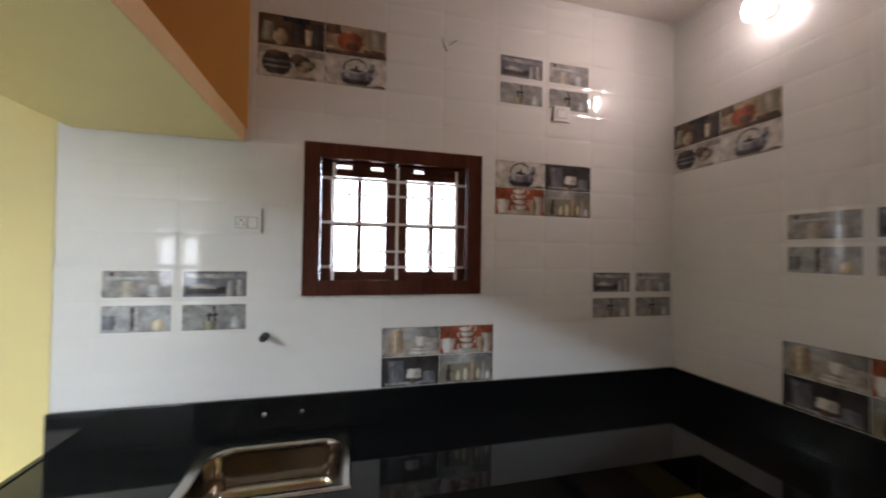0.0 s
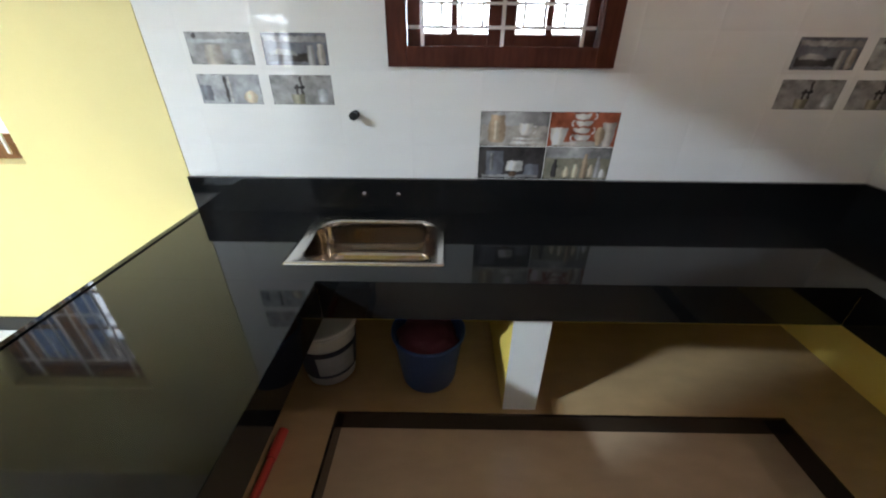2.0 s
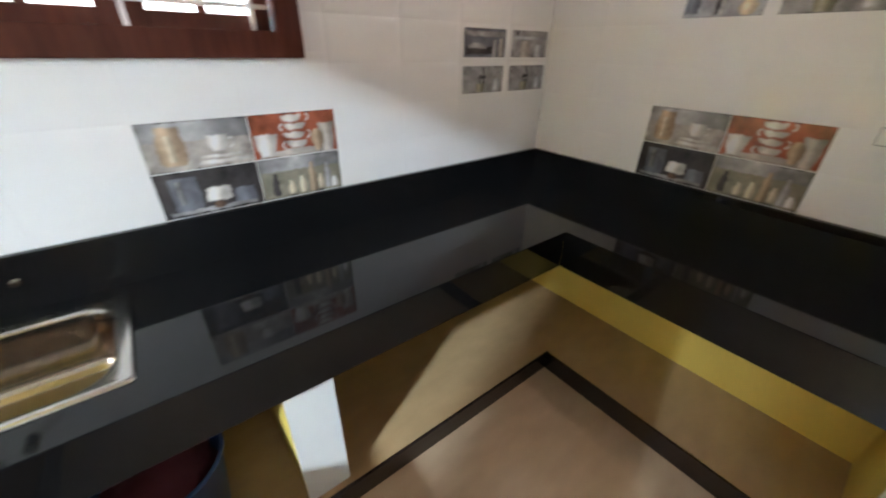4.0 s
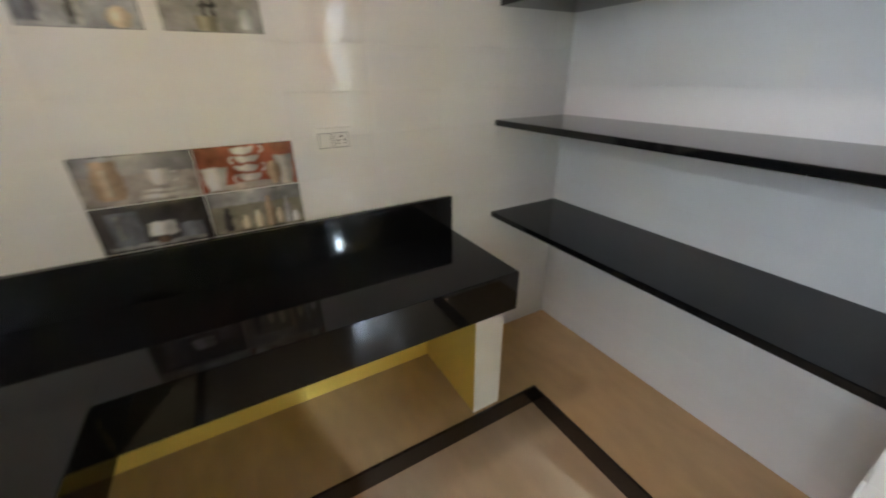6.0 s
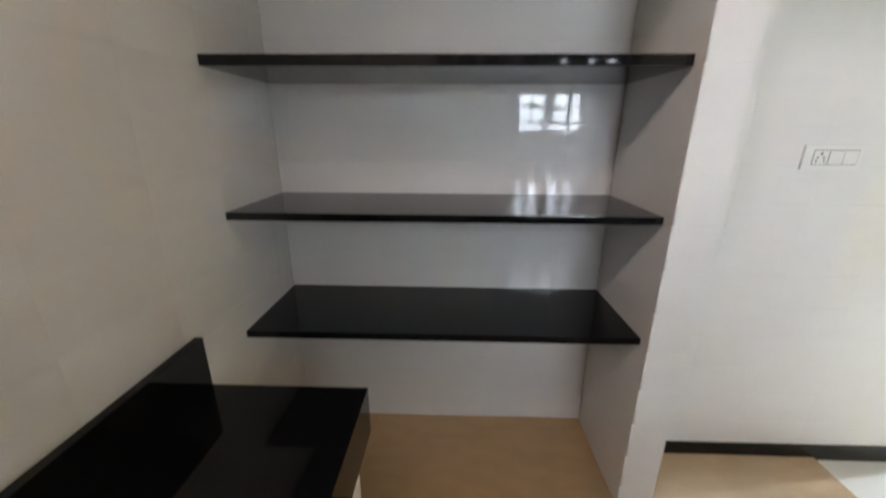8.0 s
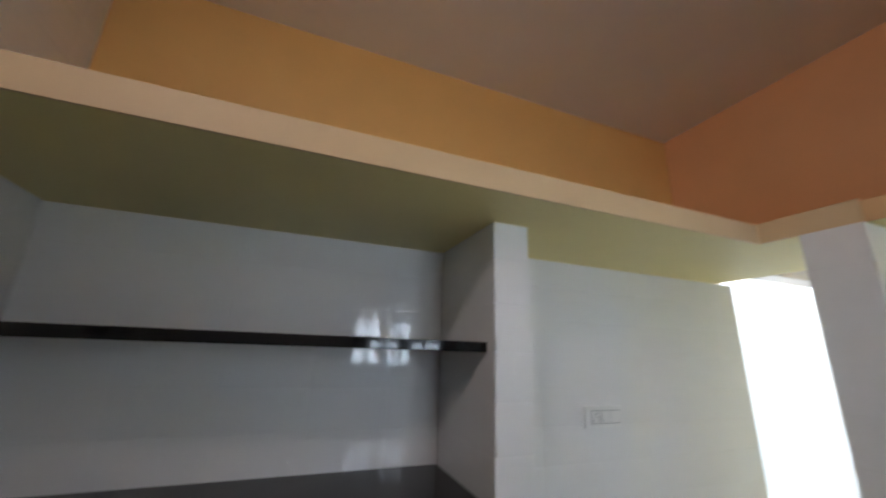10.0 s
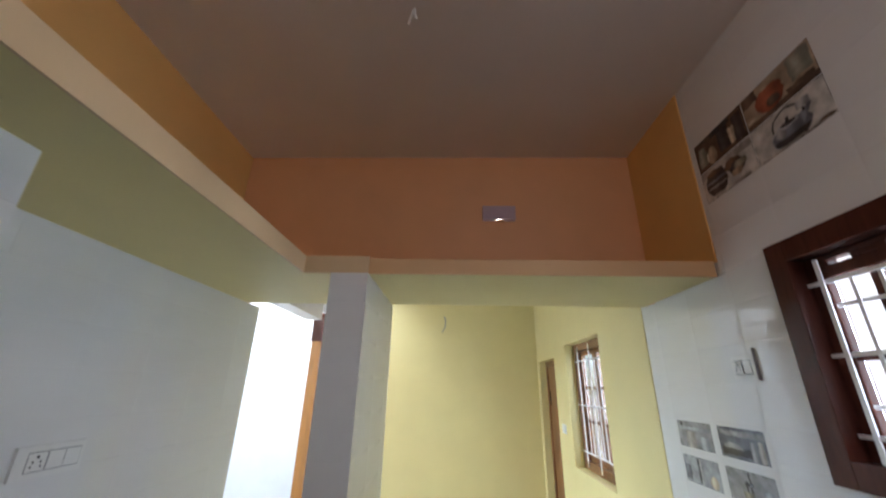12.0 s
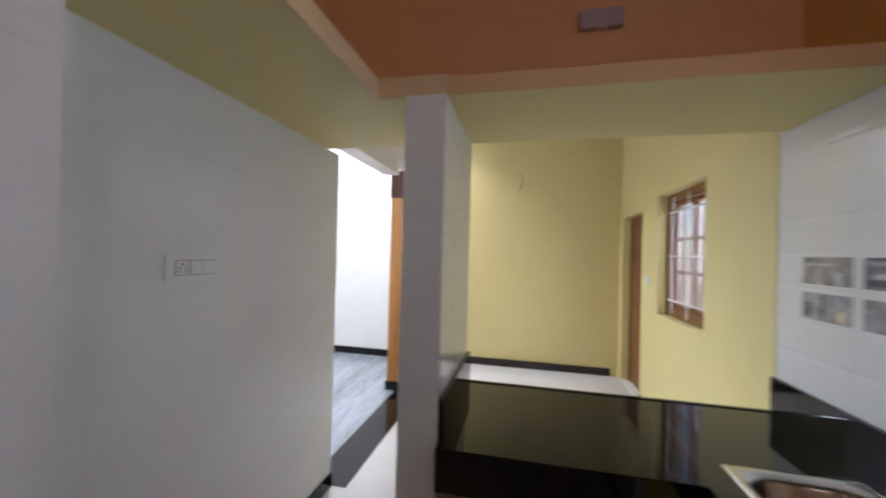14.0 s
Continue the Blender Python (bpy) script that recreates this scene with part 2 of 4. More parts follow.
def lay_tiles():
    for parent, facing, plane, a0, a1, z0, z1, anchor, holes, zanchor in TILE_JOBS:
        i = math.floor((a0 - anchor) / TW)
        while anchor + i * TW < a1 - 1e-4:
            j = math.floor((z0 - zanchor) / TH)
            while zanchor + j * TH < z1 - 1e-4:
                rects = [(max(a0, anchor + i * TW), min(a1, anchor + (i + 1) * TW),
                          max(z0, zanchor + j * TH), min(z1, zanchor + (j + 1) * TH))]
                for h in holes:
                    rects = [q for r in rects for q in cut(r, h)]
                for r in rects:
                    w, hh = r[1] - r[0], r[3] - r[2]
                    if w < 0.012 or hh < 0.012:
                        continue
                    ob = new("tile", tile_mesh(w, hh, "deep" if parent in (wall_north, wall_east) else "slight"))
                    ob.parent = parent
                    ob.matrix_local = on_wall(facing, plane, (r[0] + r[1]) / 2, (r[2] + r[3]) / 2) @ (tilt() if parent in (wall_north, wall_east) else Matrix())
                j += 1
            i += 1


# ---------------------------------------------------------------- numbers of the plan
CEIL, HALL = 3.12, 3.70                  # kitchen and hall ceilings
SOF, SLAB = 2.15, 2.222                  # underside and top of the loft slab
XW, XP = -3.147, -2.432                  # outer and inner line of the breakfast counter
YP0, YP1 = -1.676, -1.512                # the short partition wall
YS, YA, YF = -2.40, -2.504, -2.03        # switch wall, back of the alcove, front of its side wall
XA, XB = -1.545, -1.41                   # the alcove's side wall
CT, CB = 0.80, 0.635                     # worktop, underside of its apron
PL = 0.115                               # plinth
XFAR = -6.15
YD = -0.002                              # the dining wall stands a little proud of the tiles
XL, XO = -3.10, -2.985                   # outer face of the wall above the loft, its orange face
WIN = (-2.183, -1.28, 1.436, 2.178)      # kitchen window
DWIN = (-4.81, -3.89, 1.015, 2.105)       # dining window
DDOOR = (-6.03, -5.27, 0.0, 2.015)        # dining door

# ---------------------------------------------------------------- floors, ceilings
structure("floor", boxes((-2.53, 0.3, -2.7, 0.2, -0.1, 0.02)), M_FLOOR, "beige polished stone-look kitchen floor", "floor")
structure("dining_floor", boxes((XFAR - 0.2, -2.53, -2.29, 0.3, -0.1, 0.0)), M_WFLOOR, "glossy white dining floor beside the kitchen", "floor")
structure("dining_floor", boxes((-3.244, -2.53, -2.41, -2.29, -0.1, 0.0)), M_WFLOOR, "glossy white floor beside the kitchen", "floor")
structure("threshold", boxes((XFAR - 0.2, -3.244, -2.56, -2.29, -0.1, 0.004)), M_GRANITE, "black granite threshold strip between two floors", "threshold")
structure("hall_floor", boxes((XFAR - 0.2, -2.9, -5.8, -2.56, -0.1, 0.0)), M_GFLOOR, "grey streaked hall floor tiles", "floor")
structure("ceiling", boxes((-3.25, 0.15, -2.7, 0.15, CEIL, CEIL + 0.12)), M_CEIL, "plain painted kitchen ceiling above the loft", "ceiling")
structure("dining_ceiling", boxes((XFAR - 0.2, -3.25, -2.30, 0.2, CEIL, CEIL + 0.12)), M_CEIL, "plain dining ceiling", "ceiling")
# the hole in this unseen ceiling is added for the hall's fill lamp
bm = boxes((XFAR - 0.2, -5.9, -5.8, -2.3, HALL, HALL + 0.12), (-4.6, -2.9, -5.8, -2.3, HALL, HALL + 0.12),
           (-5.9, -4.6, -5.8, -3.95, HALL, HALL + 0.12), (-5.9, -4.6, -2.85, -2.3, HALL, HALL + 0.12))
structure("hall_ceiling", bm, M_WHITE, "white hall ceiling with an opening added for a fill lamp", "ceiling")
# unseen sheet added to keep the sun out of that hole
structure("fill_lamp_cover", boxes((-6.1, -4.4, -4.15, -2.65, HALL + 0.16, HALL + 0.2)), M_WHITE, "opaque white sheet added above the hall's fill lamp", "rooflight")

# ---------------------------------------------------------------- walls
G = 0.0018  # grout lies this far behind the tile faces


def wall_with_holes(a0, a1, z0, z1, d0, d1, holes, along="x"):
    """A wall that runs along x (or y), cut through by rectangular openings."""
    rects = [(a0, a1, z0, z1)]
    for h in holes:
        rects = [q for r in rects for q in cut(r, h)]
    return boxes(*[((r[0], r[1], d0, d1) if along == "x" else (d0, d1, r[0], r[1])) + (r[2], r[3]) for r in rects])


wall_north = structure("wall_north", wall_with_holes(XW, 0.15, 0, CEIL, G, 0.25, [WIN]), M_GROUT,
                       "kitchen window wall clad in glossy white tiles with kitchen pictures")
wall_east = structure("wall_east", boxes((G, 0.15, -2.7, G, 0, CEIL)), M_GROUT, "long kitchen wall of glossy white tiles")
wall_alcove = structure("wall_alcove", boxes((XB + 0.0, G, -2.7, YA - G, 0, SOF)), M_GROUT, "white-tiled back wall of the shelf alcove")
wall_pier = structure("wall_pier", boxes((XA + G, XB - G, -2.7, YF - G, 0, SOF)), M_GROUT, "narrow white-tiled wall end beside the shelves")
wall_switch = structure("wall_switch", boxes((-3.244, XA, YS - 0.15, YS - G, 0, SOF)), M_GROUT, "white-tiled wall with a switch plate")
wall_partition = structure("wall_partition", boxes((XW + 0.002, XP - G, YP0 + 0.002, YP1 - G, 0, SOF)), M_GROUT,
                           "short tiled partition wall at the counter's end")
structure("wall_loft_south", boxes((-3.244, 0.0, -2.7, YA, SOF + 0.001, CEIL)), M_AMBER, "amber painted wall above the loft")
structure("wall_loft_west", boxes((XL + 0.03, XO, YA, G, SOF + 0.001, CEIL)), [M_ORANGE], "orange painted wall behind the loft")
structure("wall_loft_west_outer", boxes((XL, XL + 0.03, YA, G, SOF + 0.001, CEIL)), M_YELLOW, "yellow painted upper wall of the dining side")
structure("wall_loft_north", boxes((XO, XP, -0.006, G, SLAB - 0.01, CEIL)), M_AMBER, "amber painted return above the loft")
structure("wall_dining_north", wall_with_holes(XFAR - 0.2, XW, -0.1, CEIL, YD, 0.2, [DWIN, DDOOR]), M_YELLOW, "pale yellow dining wall with a door and window")
structure("wall_dining_west", boxes((XFAR - 0.2, XFAR, -2.42, YD, 0, CEIL)), M_YELLOW, "plain pale yellow dining wall")
VENT = (-3.01, -2.57, 3.29, 3.57)        # ventilator high in the hall wall
HWIN = (-5.35, -4.55, 0.95, 1.95)        # hall window
structure("wall_hall_west", wall_with_holes(-5.8, -2.42, 0, HALL, XFAR - 0.2, XFAR + 0.03, [VENT], along="y"), M_WHITE, "plain white hall wall with a high ventilator")
structure("wall_hall_south", wall_with_holes(XFAR, -2.9, 0, HALL, -5.9, -5.7, [HWIN]), M_WHITE, "white hall wall with a barred window")
structure("wall_hall_east", boxes((-3.05, -2.9, -5.7, YS - 0.15, 0, HALL)), M_WHITE, "plain white hall wall beside the kitchen")
# the beam's raised end is added to let the ventilator's light through
structure("wall_header", boxes((-4.40, XL, -2.55, -2.40, 2.265, HALL), (-5.05, -4.40, -2.55, -2.40, 2.422, HALL)), M_CEIL, "cream beam over the hall opening with an added raised end")
structure("wall_upper", boxes((XFAR - 0.2, -5.05, -2.40, -2.30, CEIL + 0.001, HALL)), M_WHITE, "white wall band between two ceiling heights")
structure("wall_upper", boxes((XFAR - 0.2, XFAR, -2.42, -2.3005, CEIL + 0.001, HALL)), M_WHITE, "white wall band beside the ventilator")
structure("wall_under_counter_north", boxes((XW + 0.1, -0.004, -0.006, G, PL, CB + 0.02)), M_YELLOW2, "deep yellow wall under the worktop")
structure("wall_under_counter_east", boxes((-0.008, G, -1.7, -0.006, PL, CB + 0.02)), M_YELLOW2, "deep yellow wall under the worktop")
structure("wall_breakfast_counter", boxes((XW + 0.002, XW + 0.1, YP1, -0.007, 0, CT - 0.04)), M_YELLOW, "low yellow wall under the breakfast counter")

WINHOLE = (WIN[0] + 0.02, WIN[1] - 0.02, WIN[2] + 0.02, WIN[3] - 0.02)
PICTURES_N = [(-3.0, 1.27), (-0.6, 1.27), (-1.8, 0.97), (-1.2, 1.87), (-1.2, 2.47), (-2.4, 2.47)]
PICTURES_E = [(-0.6, 2.17), (-1.2, 1.57), (-1.2, 0.97)]
tile_wall(wall_north, "S", 0.0, XW, 0.0, Z_SPLASH - 0.03, CEIL, holes=[WINHOLE, (XW - 1, XP, SOF, CEIL + 1)] + [(x, x + PW, z, z + PH) for x, z in PICTURES_N])
tile_wall(wall_east, "W", 0.0, YA, 0.0, PL, CEIL, holes=[(y, y + PW, z, z + PH) for y, z in PICTURES_E] + [(-1.84, 1, 0, Z_SPLASH - 0.03), (YA - 1, -1.80, SOF, SLAB)])
tile_wall(wall_alcove, "N", YA, XB, 0.0, PL, SOF)
tile_wall(wall_pier, "E", XB, YA, YF, PL, SOF, anchor=YA)
tile_wall(wall_pier, "N", YF, XA, XB, 0.0, SOF, anchor=XA)
tile_wall(wall_switch, "N", YS, -3.244, XA, 0.1, SOF, anchor=XA)
tile_wall(wall_partition, "N", YP1, XW, XP, Z_SPLASH - 0.03, SOF, anchor=XP)
tile_wall(wall_partition, "E", XP, YP0, YP1, 0.0, SOF, anchor=YP0)

# plinths under the worktops and in the alcove
for b in ((XW + 0.1, -0.008, -0.613, -0.006, 0, PL), (-0.463, -0.008, YA, -0.613, 0, PL), (XB, -0.463, YA, YF - 0.0, 0, PL), (XW + 0.1, -2.41, YP1, -0.613, 0, PL)):
    structure("plinth", boxes(b), M_PLINTH, "raised beige tiled base under the worktops and shelves", "plinth")
sk = thing("skirting", "dark brown granite skirting round the raised base", "skirting", kind="structure")
for b in ((-2.408, -0.465, -0.625, -0.613, 0, PL + 0.003), (-0.477, -0.465, -2.03, -0.6255, 0, PL + 0.003),
          (XA, -0.4775, -2.03, -2.018, 0, PL + 0.003), (-2.4105, -2.3985, YP1, -0.6255, 0, PL + 0.003)):
    part("strip", boxes(b, bevel=0.002), M_SKIRT, sk)
base = thing("baseboard", "black granite baseboard along the walls", "baseboard", kind="structure")
for b in ((-3.244, XA, YS - G, YS + 0.012, 0, 0.085), (XFAR, XFAR + 0.012, -2.38, -0.1, 0, 0.1), (XFAR + 0.03, XFAR + 0.042, -5.7, -2.6, 0, 0.1),
          (DDOOR[1], XW - 0.03, YD - 0.012, YD, 0, 0.1)):
    part("board", boxes(b, bevel=0.002), M_SKIRT if b[0] <= XFAR and b[3] > -1 else M_GRANITE, base)

# loft slab
loft = thing("loft", "concrete loft slab, yellow below with a peach edge", "loft", kind="structure")
part("slab", boxes((XL, 0.0, YA, -1.805, SOF, SLAB), (XL, XP - 0.02, -1.8055, -0.007, SOF, SLAB - 0.006)), M_YELLOW, loft)
part("edge_trim", boxes((XP - 0.002, 0.0, -1.805, -1.797, SOF - 0.002, SLAB + 0.004), bevel=0.001), M_PEACH, loft, "peach painted edge of the loft")
part("edge_trim", boxes((XP - 0.008, XP, -1.797, YP1, SOF - 0.002, SLAB + 0.004), bevel=0.001), M_PEACH, loft, "peach painted edge of the loft")
part("edge_trim", boxes((XP - 0.018, XP - 0.01, YP1, -0.007, SOF - 0.002, SLAB - 0.004), bevel=0.001), M_PEACH2, loft, "light orange painted edge of the loft")

# ---------------------------------------------------------------- worktop, sink
SX0, SX1, SY0, SY1 = -2.553, -1.945, -0.503, -0.083
top = thing("worktop", "polished black granite worktop in a U round the kitchen", "worktop")
hole = (SX0 + 0.03, SX1 - 0.03, SY0 + 0.03, SY1 - 0.03)
def box_ring(x0, x1, y0, y1, z):
    return [(x0, y0, z), (x1, y0, z), (x1, y1, z), (x0, y1, z)]


def loops(rings, close=True):
    bm = bmesh.new()
    vr = [[bm.verts.new(p) for p in ring] for ring in rings]
    for a, b in zip(vr, vr[1:]):
        k = len(a)
        for i in range(k):
            bm.faces.new((a[i], a[(i + 1) % k], b[(i + 1) % k], b[i]))
    if close:
        bm.faces.new(vr[-1])
    return bm


o = (XW, -0.001, -0.605, -0.001)
part("slab", loops([box_ring(*hole, CT - 0.04), box_ring(*o, CT - 0.04), box_ring(*o, CT), box_ring(*hole, CT), box_ring(*hole, CT - 0.04)], close=False), M_GRANITE, top)
part("slab", boxes((-0.49, -0.001, -1.847, -0.6055, CT - 0.04, CT)), M_GRANITE, top)
part("slab", boxes((XW, -2.395, YP1 + 0.001, -0.6055, CT - 0.04, CT)), M_GRANITE, top)
for b in ((-2.375, -0.51, -0.607, -0.585, CB, CT - 0.002), (-0.492, -0.47, -1.825, -0.607, CB, CT - 0.002),
          (-0.492, -0.002, -1.849, -1.8255, CB, CT - 0.002), (-2.415, -2.393, YP1 + 0.001, -0.607, CB, CT - 0.002),
          (-0.5095, -0.4925, -0.607, -0.585, CB, CT - 0.002), (-2.3925, -2.3755, -0.607, -0.585, CB, CT - 0.002)):
    part("apron", boxes(b), M_GRANITE, top)
part("outer_lip", boxes((XW - 0.012, XW + 0.012, YP1 + 0.002, -0.004, CT - 0.05, CT + 0.005), bevel=0.002), M_GRANITE, top)
splash = thing("splashback", "upright black granite splashback behind the worktop", "splashback")
part("strip", boxes((XW, -0.002, -0.022, -0.0015, CT + 0.001, Z_SPLASH), bevel=0.002), M_GRANITE, splash)
part("strip", boxes((-0.026, -0.002, -1.835, -0.0225, CT + 0.001, Z_SPLASH), bevel=0.002), M_GRANITE, splash)
part("strip", boxes((XW, XP + 0.004, YP1 + 0.0015, YP1 + 0.022, CT + 0.001, Z_SPLASH), bevel=0.002), M_GRANITE, splash)


def rounded(cx, cy, w, h, r, z, n=6):
    pts = []
    for qx, qy, a0 in ((1, 1, 0), (-1, 1, 90), (-1, -1, 180), (1, -1, 270)):
        for i in range(n + 1):
            a = radians(a0 + 90 * i / n)
            pts.append((cx + qx * (w / 2 - r) + r * math.cos(a), cy + qy * (h / 2 - r) + r * math.sin(a), z))
    return pts


sink = thing("kitchen_sink", "single-bowl stainless steel sink set into black granite", "sink")
cx, cy, w, h = (SX0 + SX1) / 2, (SY0 + SY1) / 2, SX1 - SX0, SY1 - SY0
bx, bw, bh = cx + 0.004, w - 0.088, h - 0.078
rim = loops([rounded(cx, cy, w, h, 0.012, CT + 0.0005), rounded(cx, cy, w - 0.004, h - 0.004, 0.012, CT + 0.005), rounded(cx, cy, w - 0.03, h - 0.03, 0.015, CT + 0.006),
             rounded(cx, cy, w - 0.045, h - 0.045, 0.02, CT + 0.003), rounded(bx, cy, bw + 0.02, bh + 0.02, 0.088, CT + 0.003), rounded(bx, cy, bw, bh, 0.085, CT - 0.004)], close=False)
part("rim", rim, M_SATIN, sink, "satin steel rim", smooth=True)
bowl = loops([rounded(bx, cy, bw, bh, 0.085, CT - 0.004), rounded(bx, cy, bw - 0.012, bh - 0.012, 0.085, CT - 0.03), rounded(bx, cy, bw - 0.025, bh - 0.025, 0.08, CT - 0.14),
              rounded(bx, cy, bw - 0.05, bh - 0.05, 0.06, CT - 0.172), rounded(bx, cy, bw - 0.1, bh - 0.1, 0.045, CT - 0.182),
              rounded(bx, cy, 0.12, 0.12, 0.055, CT - 0.186)])
part("bowl", bowl, M_STEEL, sink, smooth=True)
d = part("drain", lathe([(0.001, 0.0), (0.04, 0.0), (0.045, 0.004), (0.035, 0.006), (0.02, 0.002)], 20), M_CHROME, sink)
d.location = (bx, cy, CT - 0.1855)

# pipes for the taps
tap = thing("water_pipe_stub", "capped dark pipe stub sticking out of tiles", "pipe")
part("collar", rod((-2.337, 0.0, 1.251), (-2.337, -0.008, 1.251), 0.018, 16), M_BLACK, tap)
part("stub", rod((-2.337, -0.006, 1.251), (-2.337, -0.036, 1.251), 0.012, 12), M_BLACK, tap)
part("cap", rod((-2.337, -0.034, 1.251), (-2.337, -0.052, 1.251), 0.018, 8), M_BLACK, tap)
for x in (-2.33, -2.168):
    p = thing("tap_inlet", "small chrome tap inlet in the black splashback", "pipe", "tap inlets over the sink")
    part("flange", rod((x, -0.022, 0.895), (x, -0.025, 0.895), 0.012, 14), M_CHROME, p)
    part("nipple", rod((x, -0.024, 0.895), (x, -0.036, 0.895), 0.008, 10), M_CHROME, p)

# supports under the worktop
for nm, b, lab in (("support_wall", (-1.683, -1.54, -0.585, -0.007, PL, CT - 0.041), "low support wall, white end and yellow sides, below the sink run"),
                   ("support_wall", (-0.448, -0.009, -1.822, -1.69, PL, CT - 0.041), "low support wall, white end and yellow side, at the worktop's end")):
    t = thing(nm, lab, "support wall", kind="structure")
    part("core", boxes(b), M_YELLOW2, t)
    x0, x1, y0, y1, z0, z1 = b
    e = (x0 - 0.001, x1 + 0.001, y0 - 0.004, y0, z0, CB) if x0 < -1 else (x0 - 0.004, x0, y0 - 0.001, y1 + 0.001, z0, CB)
    part("end_face", boxes(e), M_WHITE, t, "white painted end")

# shelves
for z0, z1 in ((0.822, 0.848), (1.258, 1.284), (1.716, 1.748)):
    s = tagged(part("granite_shelf", boxes((XB + 0.001, -0.001, YA + 0.001, -2.077, z0, z1), bevel=0.003), M_GRANITE),
               "black granite shelf across the white-tiled alcove", "shelf", "alcove shelves")

# ---------------------------------------------------------------- windows
def casement(name, x0, x1, z0, z1, y_in, depth, wood, label, leaves, fw, stile, cols, rows, top_rail=0.0, splits=(0.5,), slots=()):
    """A wooden window: frame, leaves with panes, and a white grill on the room side."""
    t = thing(name, label, "window", kind="structure")
    fr = part("window_frame", boxes((x0, x0 + fw, y_in, y_in + depth, z0, z1), (x1 - fw, x1, y_in, y_in + depth, z0, z1),
                                    (x0 + fw, x1 - fw, y_in, y_in + depth, z0, z0 + fw), (x0 + fw, x1 - fw, y_in, y_in + depth, z1 - fw, z1), bevel=0.004), wood, t)
    ix0, ix1, iz0, iz1 = x0 + fw, x1 - fw, z0 + fw, z1 - fw
    lw = (ix1 - ix0) / leaves
    for i in range(leaves):
        a0, a1 = ix0 + i * lw + 0.002, ix0 + (i + 1) * lw - 0.002
        ya, yb = y_in + depth * 0.45, y_in + depth * 0.45 + 0.035
        bs = [(a0, a0 + stile, ya, yb, iz0, iz1), (a1 - stile, a1, ya, yb, iz0, iz1),
              (a0 + stile, a1 - stile, ya, yb, iz0, iz0 + stile * 0.8)]
        g0, g1, k0, k1 = a0 + stile, a1 - stile, iz0 + stile * 0.8, iz1 - (top_rail or stile * 0.8)
        cuts = [q for q in slots if g0 < q[0] and q[1] < g1]
        if cuts:
            xs = [g0] + [v for q in cuts for v in q] + [g1]
            bs += [(g0, g1, ya, yb, k1, iz1 - 0.034), (g0, g1, ya, yb, iz1 - 0.016, iz1)]
            bs += [(xs[k], xs[k + 1], ya, yb, iz1 - 0.034, iz1 - 0.016) for k in range(0, len(xs), 2)]
        else:
            bs.append((g0, g1, ya, yb, k1, iz1))
        leaf = part("casement_leaf", boxes(*bs, bevel=0.003), wood, t)
        for c in range(1, cols):
            x = g0 + (g1 - g0) * c / cols
            part("glazing_bar", boxes((x - 0.013, x + 0.013, ya + 0.004, yb - 0.004, k0, k1)), wood, leaf)
        for sfrac in splits:
            z = k0 + (k1 - k0) * sfrac
            part("glazing_bar", boxes((g0, g1, ya + 0.006, yb - 0.006, z - 0.012, z + 0.012)), wood, leaf)
        zs = [k0] + [k0 + (k1 - k0) * q for q in splits] + [k1]
        for c in range(cols):
            for za, zb in zip(zs, zs[1:]):
                p = part("pane", boxes((g0 + (g1 - g0) * c / cols + 0.01, g0 + (g1 - g0) * (c + 1) / cols - 0.01, ya + 0.015, ya + 0.019, za + 0.008, zb - 0.008)), M_GLASS, leaf)
                p.visible_shadow = False
    return t


win = casement("window_1", WIN[0], WIN[1], WIN[2], WIN[3], -0.012, 0.13, M_WOOD,
               "dark red wooden kitchen window with two glazed leaves", 2, 0.075, 0.052, 2, 1, top_rail=0.072,
               slots=((-2.034, -1.961), (-1.864, -1.805), (-1.64, -1.59)))
grill = thing("window_grill", "white painted steel grill across the kitchen window", "window grill")
yg = 0.028
for z in (1.575, 1.795, 2.015):
    part("bar", boxes((WIN[0] + 0.085, WIN[1] - 0.085, yg - 0.004, yg + 0.004, z - 0.006, z + 0.006)), M_GRILL, grill)
for x in (-2.045, -1.73, -1.415):
    part("bar", boxes((x - 0.007, x + 0.007, yg - 0.010, yg - 0.0045, WIN[2] + 0.07, WIN[3] - 0.09)), M_GRILL, grill)
for x in (-1.97, -1.893, -1.81, -1.648, -1.57, -1.49):
    part("thin_bar", boxes((x - 0.005, x + 0.005, yg + 0.0045, yg + 0.009, 1.575, 2.015)), M_GRILL, grill)
for z in (1.655, 1.94):
    part("thin_bar", boxes((-2.04, -1.42, yg + 0.0095, yg + 0.014, z - 0.005, z + 0.005)), M_GRILL, grill)

reveal = thing("window_reveal", "pink-cream plastered reveal outside the kitchen window", "window reveal", kind="structure")
for b in ((WIN[0] + 0.001, WIN[0] + 0.012, 0.122, 0.262, WIN[2] + 0.001, WIN[3] - 0.001), (WIN[1] - 0.012, WIN[1] - 0.001, 0.122, 0.262, WIN[2] + 0.001, WIN[3] - 0.001),
          (WIN[0] + 0.0125, WIN[1] - 0.0125, 0.122, 0.262, WIN[2] + 0.001, WIN[2] + 0.012), (WIN[0] + 0.0125, WIN[1] - 0.0125, 0.122, 0.262, WIN[3] - 0.012, WIN[3] - 0.001)):
    part("lining", boxes(b), M_PINK, reveal)

